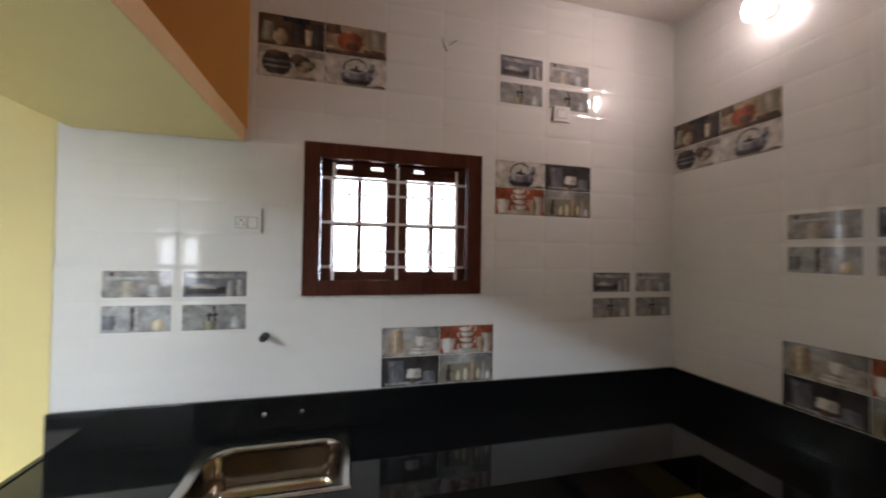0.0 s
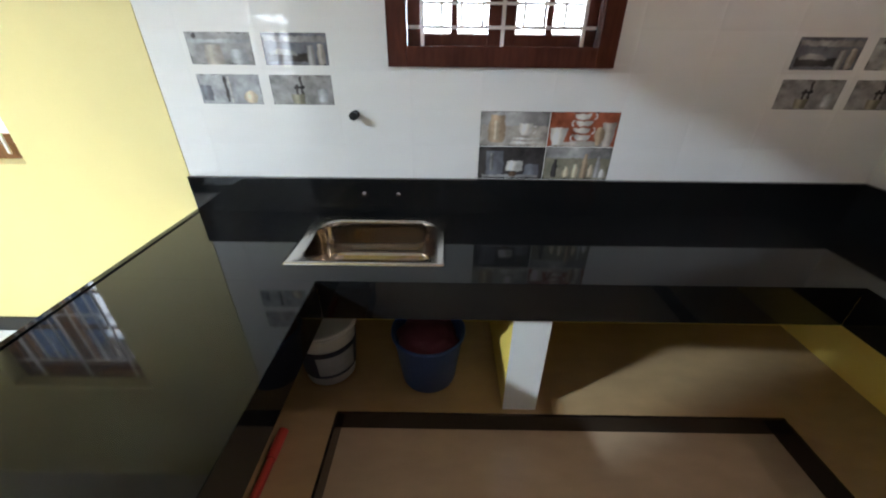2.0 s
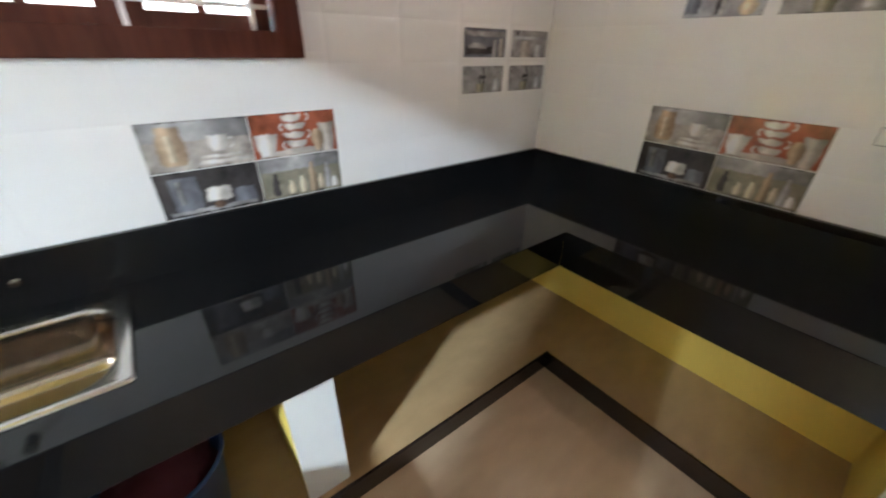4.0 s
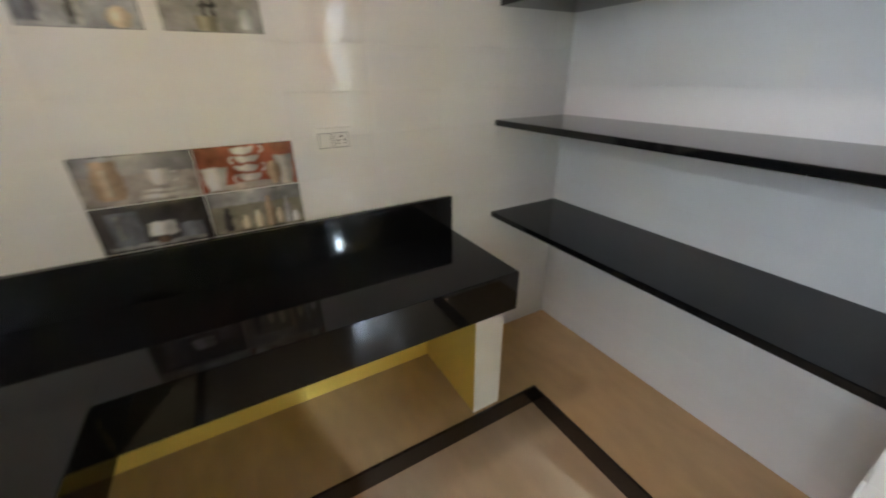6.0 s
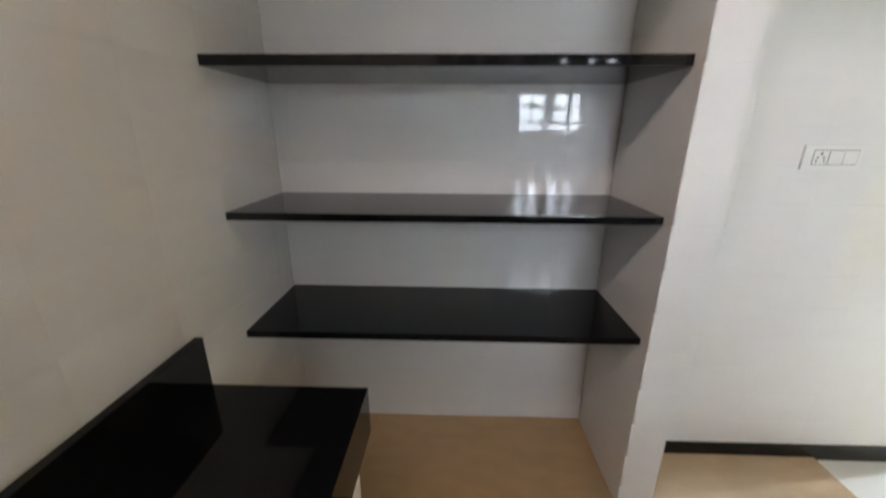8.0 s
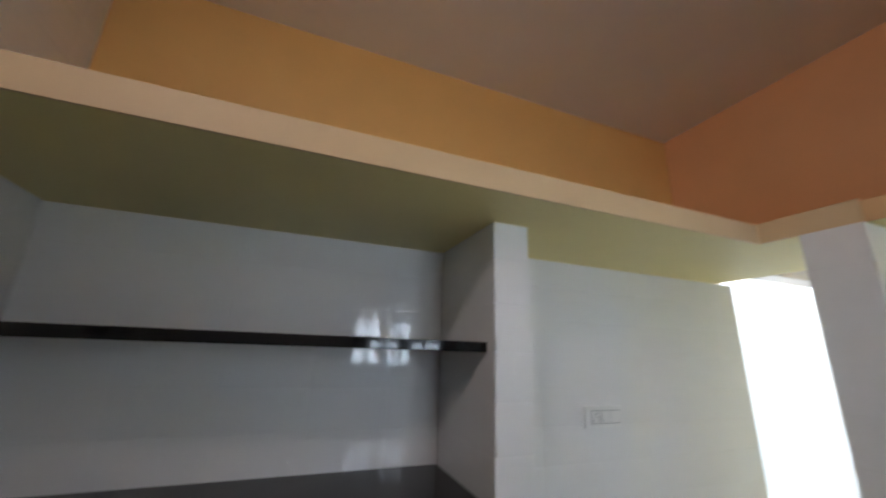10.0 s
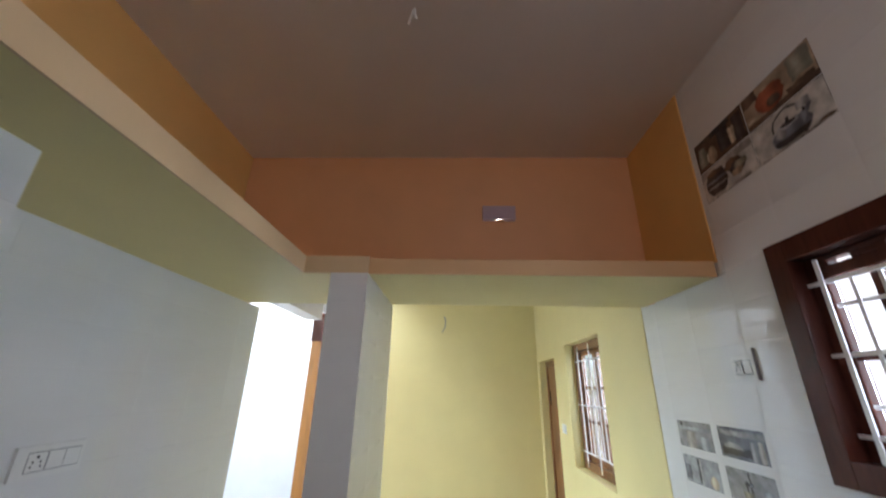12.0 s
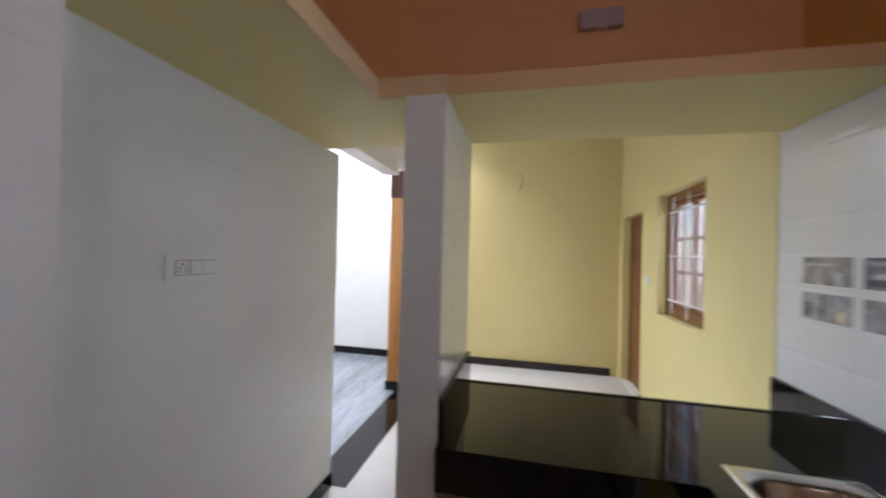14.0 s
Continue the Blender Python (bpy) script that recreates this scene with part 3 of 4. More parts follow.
hw = thing("window_3", "barred wooden hall window", "window", kind="structure")
part("window_frame", wall_with_holes(HWIN[0], HWIN[1], HWIN[2], HWIN[3], -5.83, -5.75, [(HWIN[0] + 0.06, HWIN[1] - 0.06, HWIN[2] + 0.06, HWIN[3] - 0.06)]), M_WOOD2, hw)
part("mullion", boxes((-4.98, -4.92, -5.83, -5.75, HWIN[2] + 0.0605, HWIN[3] - 0.0605)), M_WOOD2, hw)
for i in range(5):
    z = HWIN[2] + 0.06 + (i + 0.5) * 0.176
    part("bar", boxes((HWIN[0] + 0.0605, HWIN[1] - 0.0605, -5.745, -5.737, z - 0.006, z + 0.006)), M_GRILL, hw)
vent = thing("ventilator", "white framed open ventilator high in the hall wall", "ventilator", kind="structure")
part("frame", wall_with_holes(VENT[0], VENT[1], VENT[2], VENT[3], XFAR - 0.01, XFAR + 0.034, [(VENT[0] + 0.02, VENT[1] - 0.02, VENT[2] + 0.02, VENT[3] - 0.02)], along="y"), M_WHITE, vent)

dwin = casement("window_2", DWIN[0], DWIN[1], DWIN[2], DWIN[3], 0.085, 0.08, M_WOOD2,
                "teak wooden dining window in a deep yellow reveal", 2, 0.07, 0.05, 1, 1, splits=(0.33, 0.66))
dg = thing("window_grill", "white painted steel grill across the dining window", "window grill")
for z in (1.16, 1.55, 1.94):
    part("bar", boxes((DWIN[0] + 0.03, DWIN[1] - 0.03, 0.072, 0.080, z - 0.006, z + 0.006)), M_GRILL, dg)
for x in (-4.65, -4.335, -4.02):
    part("bar", boxes((x - 0.007, x + 0.007, 0.064, 0.0715, DWIN[2] + 0.03, DWIN[3] - 0.03)), M_GRILL, dg)
for x in (-4.57, -4.49, -4.41, -4.26, -4.18, -4.10):
    part("thin_bar", boxes((x - 0.005, x + 0.005, 0.0805, 0.0845, 1.16, 1.94)), M_GRILL, dg)

door = thing("door_1", "closed brown wooden door in a yellow reveal", "door", kind="structure")
part("door_frame", boxes((DDOOR[0], DDOOR[0] + 0.06, 0.08, 0.19, 0, DDOOR[3]), (DDOOR[1] - 0.06, DDOOR[1], 0.08, 0.19, 0, DDOOR[3]),
                         (DDOOR[0] + 0.06, DDOOR[1] - 0.06, 0.08, 0.19, DDOOR[3] - 0.06, DDOOR[3]), bevel=0.003), M_WOOD2, door)
leaf = part("door_leaf", boxes((DDOOR[0] + 0.062, DDOOR[1] - 0.062, 0.095, 0.13, 0.02, DDOOR[3] - 0.062), bevel=0.003), M_WOOD2, door)
part("tower_bolt", boxes((DDOOR[0] + 0.09, DDOOR[0] + 0.11, 0.085, 0.095, 1.5, 1.66), bevel=0.002), M_BLACK, door)
part("threshold", boxes((DDOOR[0], DDOOR[1], YD, 0.2, -0.005, 0.015)), M_WHITE, door, "white strip across the door's foot")

jamb = thing("wooden_jamb", "polished orange-brown wooden jamb on a black base", "door frame", kind="structure")
part("post", boxes((-5.05, -4.90, -2.655, -2.30, 0.1, 2.12), bevel=0.004), M_ORWOOD, jamb)
part("capital", boxes((-5.06, -4.89, -2.665, -2.29, 2.12, 2.418), bevel=0.004), M_WOOD, jamb)
part("base", boxes((-5.06, -4.885, -2.67, -2.285, 0.004, 0.1), bevel=0.004), M_GRANITE, jamb)

# ---------------------------------------------------------------- switch plates, lamps, hooks
def flat(name, facing, plane, along, z, rects, parent, material, out=0.0):
    """Flat boxes drawn in u, v, n on a wall."""
    bm = boxes(*rects, bevel=0.0012 if len(rects) == 1 else 0)
    ob = part(name, bm, material, parent)
    ob.matrix_local = on_wall(facing, plane, along, z)
    return ob


def pins(name, facing, plane, along, z, parent, r=0.0035, n0=0.012, s=1.0):
    bm = bmesh.new()
    for u, v, q in ((0, 0.013, 1.4), (-0.011, 0.0, 1), (0.011, 0.0, 1), (-0.014, -0.012, 1), (0.014, -0.012, 1)):
        rod((u * s, v * s, n0 - 0.002), (u * s, v * s, n0 + 0.0006), r * q * s, 8, bm)
    ob = part(name, bm, M_BLACK, parent)
    ob.matrix_local = on_wall(facing, plane, along, z)
    return ob


def switch_plate(facing, plane, along, z, w, h, modules, label, gap_side=0, socket=0):
    """A plate with modules of (offset, width); the first may be a socket."""
    t = thing("switch_plate", label, "switch")
    flat("plate", facing, plane, along, z, [(-w / 2, w / 2, -h / 2, h / 2, 0, 0.010)], t, M_PLASTIC)
    for i, (u, mw) in enumerate(modules):
        mh = h * 0.56
        flat("module_gap", facing, plane, along, z, [(u - mw / 2 - 0.0028, u + mw / 2 + 0.0028, -mh / 2 - 0.0028, mh / 2 + 0.0028, 0.009, 0.0106)], t, M_GREYGAP)
        flat("rocker", facing, plane, along, z, [(u - mw / 2, u + mw / 2, -mh / 2, mh / 2, 0.0095, 0.0125)], t, M_PLASTIC)
        if i == 0 and socket:
            p = on_wall(facing, plane, along, z) @ Vector((u, 0, 0))
            pins("socket_holes", facing, plane, p.x if facing in "NS" else p.y, z, t, s=mw / 0.05)
    return t


plate_n = switch_plate("S", 0.0, -2.424, 1.777, 0.118, 0.086, [(-0.024, 0.044), (0.024, 0.036)], "white socket and switch plate on glossy tiles", socket=1)
# grey strip in place of the shadowed tile edge right of the plate
flat("edge_shade", "S", 0.0, -2.361, 1.785, [(-0.002, 0.002, -0.055, 0.06, 0.0, 0.011)], plate_n, M_GREYGAP)
switch_plate("S", 0.0, -0.800, 2.46, 0.105, 0.086, [(0.0, 0.06)], "small white switch plate high on tiles")
switch_plate("W", 0.0, -1.343, 1.258, 0.135, 0.086, [(0.028, 0.05), (-0.03, 0.04)], "white socket plate above the black splashback", socket=1)
switch_plate("N", YS, -2.17, 1.452, 0.215, 0.09, [(-0.045, 0.052), (0.013, 0.05), (0.066, 0.05)], "wide white socket and switch plate on tiles", socket=1)
switch_plate("S", YD, -5.06, 1.31, 0.12, 0.086, [(-0.024, 0.04), (0.024, 0.04)], "small white switch plate on the yellow wall")
t = thing("wall_lamp", "unlit square white lamp on the orange wall", "lamp")
flat("housing", "E", XO, -0.86, 2.70, [(-0.10, 0.10, -0.045, 0.045, 0.0, 0.035)], t, M_GREYLAMP)
# short chrome strip added to draw the highlight under the housing
flat("rim", "E", XO, -0.86, 2.70, [(-0.02, 0.03, -0.051, -0.046, 0.0, 0.037)], t, M_CHROME)

bulb = thing("wall_bulb", "lit white bulb in a holder on the tiled wall", "lamp")
part("holder", rod((-0.0, -0.56, 2.86), (-0.035, -0.56, 2.845), 0.028, 16), M_PLASTIC, bulb)
aim = look((-0.033, -0.56, 2.846), (-0.2, -0.60, 2.82)) @ pose(0, 0, 0, 180, 0, 0) @ Matrix.Scale(1.4, 4)
g = part("body", lathe([(0.0005, 0.0), (0.02, 0.002), (0.024, 0.02), (0.034, 0.045), (0.045, 0.065), (0.0455, 0.0755), (0.0435, 0.0755), (0.0005, 0.0745)], 20), M_BULBBODY, bulb, "softly glowing bulb body", smooth=True)
g.matrix_local = aim
g = part("globe", lathe([(0.0005, 0.0755), (0.043, 0.0755), (0.044, 0.077), (0.030, 0.081), (0.015, 0.083), (0.0005, 0.0835)], 20), M_BULB, bulb, "glowing white dome", smooth=True)
g.matrix_local = aim

hook = thing("wire_ends", "two loose black wire ends on the tiled wall", "cable")
part("wire", tube([(-1.51, 0.0, 2.785), (-1.512, -0.012, 2.78), (-1.515, -0.02, 2.755), (-1.50, -0.018, 2.728), (-1.488, -0.012, 2.715)], 0.0026), M_BLACK, hook)
part("wire", tube([(-1.43, 0.0, 2.785), (-1.432, -0.012, 2.78), (-1.452, -0.02, 2.765), (-1.478, -0.02, 2.742)], 0.0024), M_BLACK, hook)
h2 = thing("wall_hook", "small curved hook high on the yellow wall", "hook")
part("wire", tube([(XFAR, -1.27, 2.62), (XFAR + 0.03, -1.27, 2.615), (XFAR + 0.035, -1.25, 2.55), (XFAR + 0.03, -1.26, 2.46), (XFAR + 0.02, -1.30, 2.40)], 0.006), M_GREYGAP, h2)
h3 = thing("ceiling_wires", "two short pale wire ends hanging from the ceiling", "cable")
part("wire", tube([(-1.954, -1.31, CEIL), (-1.954, -1.312, CEIL - 0.03), (-1.948, -1.318, CEIL - 0.06), (-1.952, -1.325, CEIL - 0.085)], 0.0045), M_PLASTIC, h3)
part("wire", tube([(-1.948, -1.302, CEIL), (-1.944, -1.300, CEIL - 0.025), (-1.936, -1.298, CEIL - 0.05), (-1.94, -1.29, CEIL - 0.065)], 0.0045), M_PLASTIC, h3)

# ---------------------------------------------------------------- things under the worktop
def bucket(name, label, r0, r1, hgt, material, loc):
    t = thing(name, label, "bucket", loc=loc)
    part("body", lathe([(r0 * 0.3, 0.006), (r0, 0.0), (r0 + (r1 - r0) * 0.92, hgt * 0.92), (r1 + 0.002, hgt * 0.93), (r1 + 0.008, hgt * 0.95), (r1 + 0.008, hgt),
                        (r1, hgt), (r1 - 0.004, hgt * 0.97), (r0 - 0.003, 0.012), (r0 * 0.3, 0.012)], 36), material, t, smooth=True)
    return t


b1 = bucket("bucket", "blue plastic bucket holding maroon cloth under the worktop", 0.125, 0.16, 0.28, M_BLUE, (-2.017, -0.385, PL))
bm = bmesh.new()
bmesh.ops.create_icosphere(bm, subdivisions=4, radius=0.14)
for v in bm.verts:
    nz = noise.fractal(v.co * 9, 1.0, 2.0, 4)
    v.co = Vector((v.co.x, v.co.y, v.co.z * 0.42)) * (1 + 0.22 * nz)
c1 = tagged(part("cloth", bm, M_CLOTH, smooth=True), "crumpled maroon cloth in a blue bucket", "cloth")
c1.location = (-2.017, -0.385, PL + 0.225)
b2 = bucket("paint_bucket", "white paint bucket with a dark-edged label under the worktop", 0.115, 0.14, 0.30, M_PLASTIC, (-2.50, -0.36, PL))
part("label", lathe([(0.1225, 0.05), (0.1385, 0.22)], 36, cap_bottom=False), M_LABEL, b2, "dark blue label band", smooth=True)
bm = bmesh.new()
for i in range(9):
    a0, a1 = radians(-95 + i * 9), radians(-86 + i * 9)
    vs = []
    for a, z, r in ((a0, 0.07, 0.1262), (a1, 0.07, 0.1262), (a1, 0.19, 0.1372), (a0, 0.19, 0.1372)):
        vs.append(bm.verts.new((r * math.cos(a), r * math.sin(a), z)))
    bm.faces.new(vs)
part("label_field", bm, M_LABEL2, b2, "pale grey field of the label")
bm = lathe([(0.001, 0.30), (0.10, 0.302), (0.142, 0.301), (0.148, 0.305), (0.148, 0.315), (0.14, 0.318), (0.06, 0.32), (0.001, 0.322)], 36)
part("lid", bm, M_PLASTIC, b2, "white lid", smooth=True)
red = thing("red_handle_stick", "red plastic stick lying on the raised base", "stick")
part("shaft", rod((-2.60, -0.84, PL + 0.016), (-2.615, -1.38, PL + 0.016), 0.016, 12), M_RED, red)
part("grip", rod((-2.597, -0.72, PL + 0.02), (-2.60, -0.84, PL + 0.02), 0.02, 12), M_RED, red)

# ---------------------------------------------------------------- picture tiles
INK = {"white": (0.58, 0.55, 0.51), "grey": (0.29, 0.285, 0.285), "bluegrey": (0.15, 0.155, 0.18), "slate": (0.05, 0.044, 0.044), "red": (0.30, 0.085, 0.045),
       "tan": (0.38, 0.28, 0.19), "olive": (0.24, 0.225, 0.17), "brown": (0.11, 0.07, 0.048), "cream": (0.54, 0.45, 0.33), "black": (0.02, 0.02, 0.022),
       "paleblue": (0.36, 0.37, 0.39), "warmgrey": (0.38, 0.345, 0.31)}
GU, GV = 120, 60                          # the print's own dots


def print_material():
    m = bpy.data.materials.new("printed_glaze")
    m.use_nodes = True
    b = m.node_tree.nodes["Principled BSDF"]
    at = m.node_tree.nodes.new("ShaderNodeVertexColor")
    at.layer_name = "ink"
    m.node_tree.links.new(at.outputs["Color"], b.inputs["Base Color"])
    b.inputs["Roughness"].default_value = 0.05
    return m


M_PRINT = print_material()


def soften(img, n):
    for _ in range(n):
        for ax in (0, 1):
            p = np.concatenate((np.take(img, [0], ax), img, np.take(img, [-1], ax)), ax)
            k = img.shape[ax]
            img = (np.take(p, range(k), ax) + 2 * np.take(p, range(1, k + 1), ax) + np.take(p, range(2, k + 2), ax)) / 4
    return img


def inside(u, v, poly):
    hit = np.zeros(u.shape, bool)
    for (x0, y0), (x1, y1) in zip(poly, poly[1:] + poly[:1]):
        if y0 != y1:
            hit ^= ((y0 > v) != (y1 > v)) & (u < (x1 - x0) * (v - y0) / (y1 - y0) + x0)
    return hit


def ring_pts(u, v, rx, ry, n=18, a0=0, a1=360):
    return [(u + rx * math.cos(radians(a0 + (a1 - a0) * i / n)), v + ry * math.sin(radians(a0 + (a1 - a0) * i / n))) for i in range(n + (a1 - a0 < 360))]


def jar(u, v, w, h, neck=0.7):
    a = w / 2
    return [(u - a * 0.8, v), (u + a * 0.8, v), (u + a, v + h * 0.1), (u + a, v + h * 0.65), (u + a * neck, v + h * 0.8), (u + a * neck, v + h),
            (u - a * neck, v + h), (u - a * neck, v + h * 0.8), (u - a, v + h * 0.65), (u - a, v + h * 0.1)]


def cup(u, v, w, h):
    a = w / 2
    return [(u - a * 0.55, v), (u + a * 0.55, v), (u + a * 0.85, v + h * 0.35), (u + a, v + h), (u - a, v + h), (u - a * 0.85, v + h * 0.35)]


def rect(u, v, w, h):
    return [(u - w / 2, v), (u + w / 2, v), (u + w / 2, v + h), (u - w / 2, v + h)]


def handle(u, v, r, t, a0=-90, a1=90, sy=1.0):
    o = ring_pts(u, v, r, r * sy, 14, a0, a1)
    i = ring_pts(u, v, r - t, (r - t) * sy, 14, a0, a1)
    return o, i


def quad_picture(shapes, seed):
    """One printed tile as a soft photograph: (ink, outline) or (ink, outer, inner), from its lower left corner."""
    rng = np.random.default_rng(seed)
    us = [u for s in shapes[:1] for u, v in s[1]]
    vs = [v for s in shapes[:1] for u, v in s[1]]
    u0, u1, v0, v1 = min(us), max(us), min(vs), max(vs)
    u, v = np.meshgrid(np.linspace(u0, u1, GU), np.linspace(v0, v1, GV))
    cloud = [soften(rng.random((GV, GU)), n) - 0.5 for n in (3, 14, 60)]
    cloud = [c / c.std() for c in cloud]
    wob = 0.0014
    uu, vv = u + wob * cloud[1], v + wob * np.roll(cloud[1], 9, 1)
    img = np.zeros((GV, GU, 3))
    for s in shapes:
        hit = inside(uu, vv, s[1]) if len(s) == 2 else inside(uu, vv, s[1] + s[2][::-1])
        a = [p[0] for p in s[1]]
        side = np.clip((u - min(a)) / max(max(a) - min(a), 1e-6), 0, 1)
        shade = 1.0 if s is shapes[0] else 0.72 + 0.75 * np.exp(-((side - 0.36) / 0.26) ** 2)
        img = np.where(hit[..., None], np.array(INK[s[0]]) * (shade if s is shapes[0] else shade[..., None]), img)
    tone = np.clip(1 + 0.04 * cloud[0] + 0.06 * cloud[1] + 0.13 * cloud[2], 0.35, 1.7)
    img = soften(np.clip(img * tone[..., None], 0, 0.75), 1)
    inset, fall = zip(*BEVEL["deep"])
    drop = np.interp(np.minimum(np.minimum(u, BW - u), np.minimum(v, BH - v)), inset, fall)
    bm = bmesh.new()
    layer = bm.verts.layers.float_color.new("ink")
    grid = []
    for j in range(GV):
        row = []
        for i in range(GU):
            q = bm.verts.new((u[j, i], v[j, i], 0.0004 - drop[j, i]))
            q[layer] = (*img[j, i], 1.0)
            row.append(q)
        grid.append(row)
    for j in range(GV - 1):
        for i in range(GU - 1):
            bm.faces.new((grid[j][i], grid[j][i + 1], grid[j + 1][i + 1], grid[j + 1][i]))
    return bm


PRINTS = {}
BW, BH = 0.3, 0.15


def full(ink):
    return (ink, rect(BW / 2, 0.0015, BW - 0.003, BH - 0.003))


def cups_pale():
    return [full("warmgrey"), ("grey", rect(0.15, 0.09, 0.294, 0.058)), ("tan", jar(0.075, 0.018, 0.075, 0.115, 0.8)), ("cream", rect(0.07, 0.03, 0.02, 0.08)),
            ("white", cup(0.20, 0.05, 0.06, 0.05)), ("white", *handle(0.232, 0.075, 0.018, 0.006)), ("white", rect(0.21, 0.012, 0.15, 0.012)), ("white", rect(0.205, 0.03, 0.12, 0.010))]


def cups_red():
    out = [full("red"), ("warmgrey", ring_pts(0.15, 0.002, 0.14, 0.026, 12, 0, 180)), ("white", cup(0.045, 0.008, 0.075, 0.075)), ("warmgrey", cup(0.262, 0.006, 0.06, 0.10)), ("tan", ring_pts(0.225, 0.05, 0.022, 0.04, 12))]
    for k in range(4):
        out.append(("white", cup(0.15 - 0.008 * (k % 2), 0.03 + 0.03 * k, 0.075, 0.022)))
        out.append(("white", *handle(0.15 + (0.04 if k % 2 else -0.04), 0.042 + 0.03 * k, 0.014, 0.005, *((-90, 90) if k % 2 else (90, 270)))))
    return out


def jars_dark():
    return [full("slate"), ("bluegrey", jar(0.075, 0.02, 0.08, 0.11, 0.95)), ("grey", rect(0.06, 0.04, 0.015, 0.08)), ("white", rect(0.165, 0.04, 0.075, 0.045)),
            ("bluegrey", jar(0.245, 0.02, 0.07, 0.05, 0.9)), ("grey", rect(0.15, 0.008, 0.26, 0.014)), ("brown", ring_pts(0.16, 0.025, 0.02, 0.014, 12))]


def bottles_olive():
    out = [full("olive"), ("grey", rect(0.15, 0.10, 0.294, 0.048))]
    for u, h, ink in ((0.05, 0.085, "slate"), (0.105, 0.05, "cream"), (0.145, 0.065, "cream"), (0.185, 0.11, "tan"), (0.215, 0.06, "cream"), (0.245, 0.10, "grey"), (0.27, 0.04, "white")):
        out.append((ink, jar(u, 0.01, 0.026, h, 0.5)))
    return out


def kettle():
    return [full("white"), ("paleblue", ring_pts(0.15, 0.045, 0.078, 0.045, 20)), ("bluegrey", ring_pts(0.155, 0.045, 0.076, 0.043, 20, 150, 400)), ("slate", ring_pts(0.152, 0.035, 0.07, 0.033, 16, 180, 360)),
            ("grey", ring_pts(0.115, 0.058, 0.022, 0.02, 12)), ("bluegrey", [(0.20, 0.04), (0.243, 0.092), (0.230, 0.098), (0.185, 0.078)]), ("slate", ring_pts(0.15, 0.083, 0.03, 0.008, 12)),
            ("black", rect(0.15, 0.085, 0.012, 0.018)), ("black", *handle(0.15, 0.08, 0.066, 0.008, 0, 180, 0.92)), ("grey", rect(0.215, 0.095, 0.05, 0.03)),
            ("brown", ring_pts(0.268, 0.006, 0.03, 0.014, 10, 0, 180)), ("warmgrey", rect(0.13, 0.002, 0.22, 0.008))]


def bowls():
    return [full("white"), ("warmgrey", rect(0.15, 0.11, 0.29, 0.035)), ("slate", ring_pts(0.085, 0.068, 0.066, 0.062, 20)), ("bluegrey", rect(0.085, 0.075, 0.128, 0.010)), ("grey", rect(0.082, 0.05, 0.118, 0.007)),
            ("brown", ring_pts(0.085, 0.115, 0.05, 0.014, 14)), ("brown", ring_pts(0.185, 0.095, 0.045, 0.026, 14)), ("slate", ring_pts(0.21, 0.07, 0.046, 0.028, 14)), ("olive", ring_pts(0.225, 0.075, 0.036, 0.016, 14)),
            ("tan", ring_pts(0.20, 0.05, 0.03, 0.016, 12)), ("warmgrey", rect(0.16, 0.002, 0.2, 0.014))]


def pots_dark():
    return [full("brown"), ("olive", jar(0.045, 0.02, 0.06, 0.09, 0.7)), ("tan", ring_pts(0.10, 0.045, 0.03, 0.04, 14)), ("cream", rect(0.075, 0.03, 0.012, 0.035)), ("slate", jar(0.18, 0.02, 0.07, 0.10, 0.9)),
            ("cream", rect(0.225, 0.02, 0.03, 0.075)), ("slate", rect(0.265, 0.01, 0.05, 0.12)), ("black", rect(0.17, 0.12, 0.12, 0.026))]


def pot_red():
    return [full("tan"), ("brown", rect(0.15, 0.002, 0.294, 0.02)), ("red", ring_pts(0.12, 0.07, 0.062, 0.05, 20)), ("tan", rect(0.12, 0.112, 0.07, 0.012)), ("brown", ring_pts(0.13, 0.05, 0.03, 0.02, 12)), ("cream", rect(0.03, 0.03, 0.05, 0.008)), ("brown", rect(0.235, 0.02, 0.1, 0.02)),
            ("olive", rect(0.25, 0.05, 0.08, 0.09)), ("brown", rect(0.04, 0.10, 0.07, 0.045))]


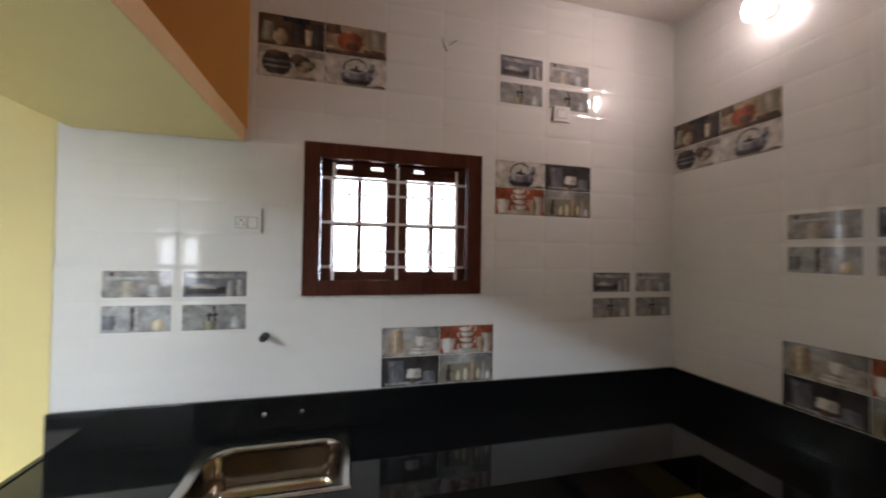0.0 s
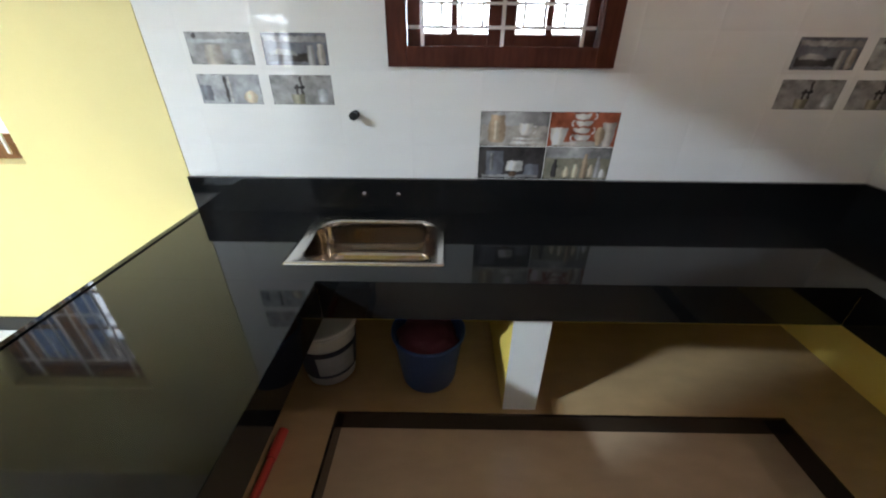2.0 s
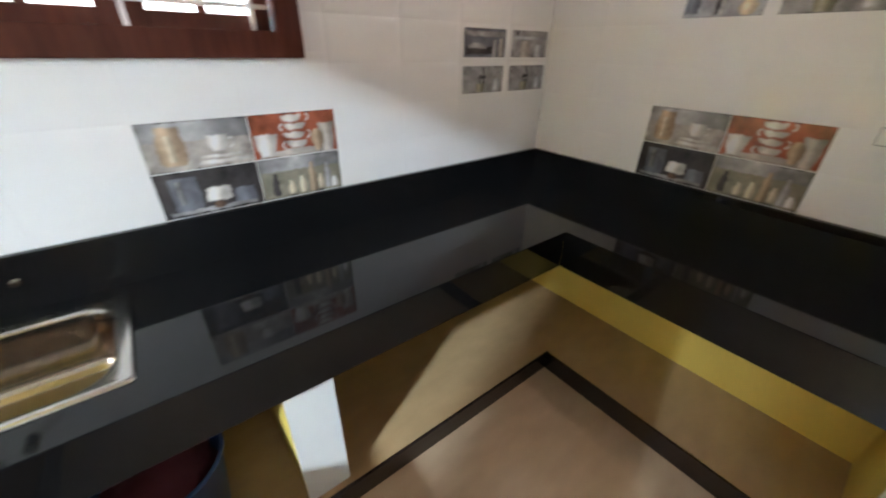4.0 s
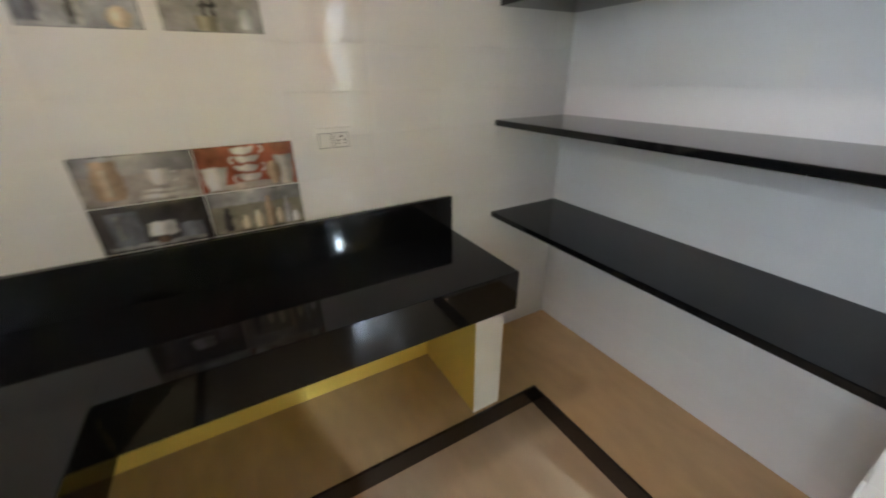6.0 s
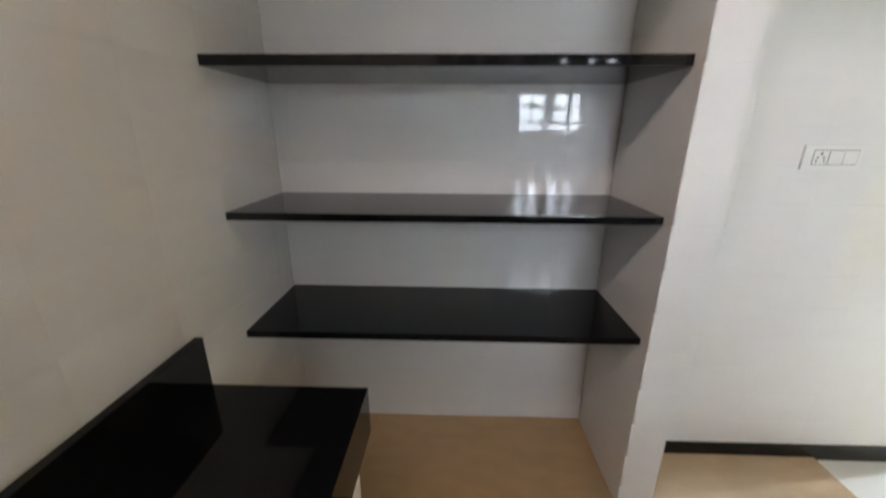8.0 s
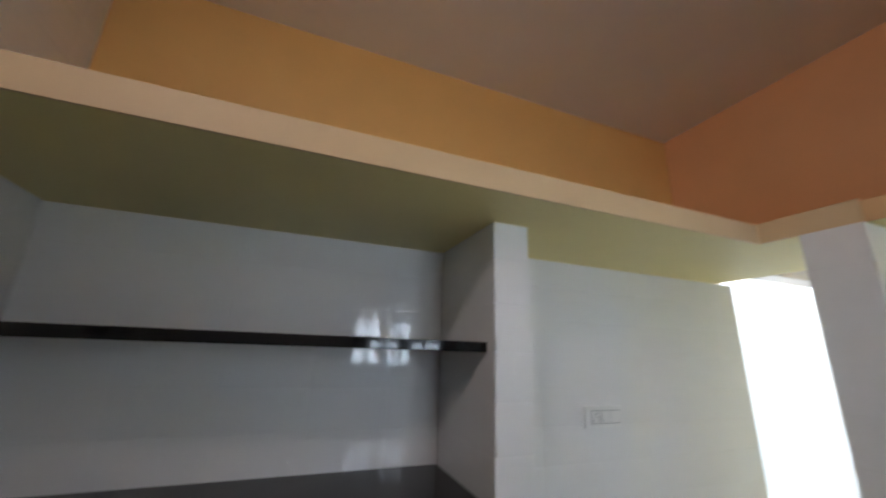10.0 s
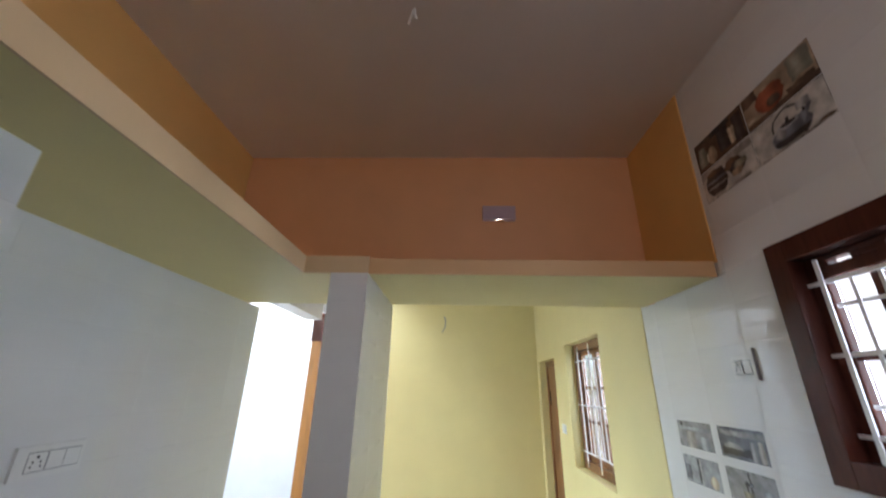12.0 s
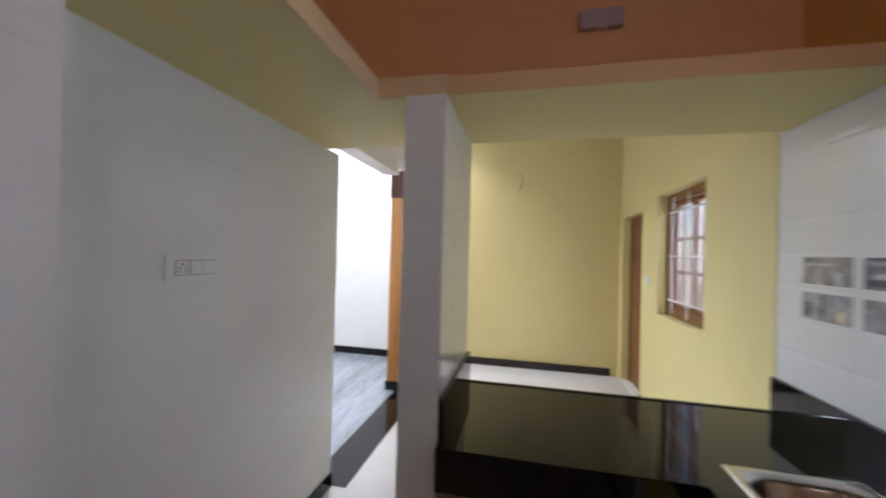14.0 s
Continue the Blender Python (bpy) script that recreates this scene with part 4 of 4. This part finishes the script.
def pane_grey(kind):
    ink = {"glass": "grey", "shelf": "bluegrey", "tap": "paleblue", "tap2": "grey"}[kind]
    u0, v0, u1, v1 = 0.022, 0.018, 0.278, 0.132
    out = [(ink, rect(0.15, v0, u1 - u0, v1 - v0))]
    if kind == "glass":
        out += [("warmgrey", jar(0.12, v0, 0.07, 0.07, 0.9)), ("paleblue", jar(0.22, v0, 0.07, 0.055, 0.9)), ("slate", ring_pts(0.055, 0.118, 0.01, 0.008, 10)), ("paleblue", rect(0.15, 0.095, 0.25, 0.012))]
    if kind == "shelf":
        out += [("slate", rect(0.12, 0.03, 0.17, 0.03)), ("grey", ring_pts(0.10, 0.055, 0.055, 0.02, 12, 0, 180)), ("grey", rect(0.15, 0.10, 0.25, 0.02)), ("grey", jar(0.21, v0, 0.03, 0.07, 0.8)), ("warmgrey", jar(0.25, v0, 0.03, 0.075, 0.8))]
    if kind == "tap":
        out += [("slate", rect(0.135, 0.025, 0.012, 0.10)), ("white", rect(0.15, 0.025, 0.006, 0.10)), ("cream", ring_pts(0.23, 0.045, 0.03, 0.026, 14)), ("bluegrey", rect(0.05, 0.03, 0.045, 0.06))]
    if kind == "tap2":
        out += [("slate", rect(0.15, 0.025, 0.011, 0.10)), ("black", rect(0.14, 0.08, 0.045, 0.009)), ("slate", rect(0.13, 0.05, 0.01, 0.045)), ("olive", rect(0.13, 0.02, 0.05, 0.04)), ("paleblue", cup(0.235, 0.03, 0.05, 0.05))]
    return out


def picture(wall, facing, plane, along_left, z, quads):
    """A picture of two by two printed tiles; quads: upper left, upper right, lower left, lower right."""
    sgn = 1 if facing in "SE" else -1
    for k, shapes in enumerate(quads):
        c, r = k % 2, 1 - k // 2
        ob = new("tile", tile_mesh(BW, BH))
        ob.parent = wall
        ob.matrix_local = on_wall(facing, plane, along_left + sgn * (c + 0.5) * BW, z + (r + 0.5) * BH)
        ob["label"] = "white tile printed with kitchenware"
        key = repr(shapes)
        if key in PRINTS:
            p = new("print", PRINTS[key])
            p.parent = ob
            p["label"] = "printed kitchenware picture"
        else:
            p = part("print", quad_picture(shapes, len(PRINTS) + 3), M_PRINT, ob, "printed kitchenware picture")
            PRINTS[key] = p.data
        p.location = (-BW / 2, -BH / 2, 0)


CUPS = [cups_pale(), cups_red(), jars_dark(), bottles_olive()]
QUAD = [pane_grey("glass"), pane_grey("shelf"), pane_grey("tap"), pane_grey("tap2")]
QUAD2 = [pane_grey("shelf"), pane_grey("glass"), pane_grey("tap2"), pane_grey("tap2")]
KET = [kettle(), jars_dark(), cups_red(), bottles_olive()]
TEA = [pots_dark(), pot_red(), bowls(), kettle()]
for (x, z), q in zip(PICTURES_N, (QUAD, QUAD2, CUPS, KET, QUAD2, TEA)):
    picture(wall_north, "S", 0.0, x, z, q)
for (y, z), q in zip(PICTURES_E, (TEA, QUAD, CUPS)):
    picture(wall_east, "W", 0.0, y + PW, z, q)

# ---------------------------------------------------------------- outside
structure("ground", boxes((-150, 150, 0.35, 150, -0.5, -0.35)), M_GROUND, "bare dusty ground outside the windows", "ground")
nb = thing("neighbour_house", "cream rendered house across a narrow yard", "house")
part("wall", boxes((-9, 4.5, 4.2, 4.5, -0.35, 5.8)), M_EXT, nb)
part("roof", boxes((-9.3, 4.8, 3.9, 8.5, 5.8, 5.95)), M_EXT, nb)

# ---------------------------------------------------------------- wall tiles
lay_tiles()
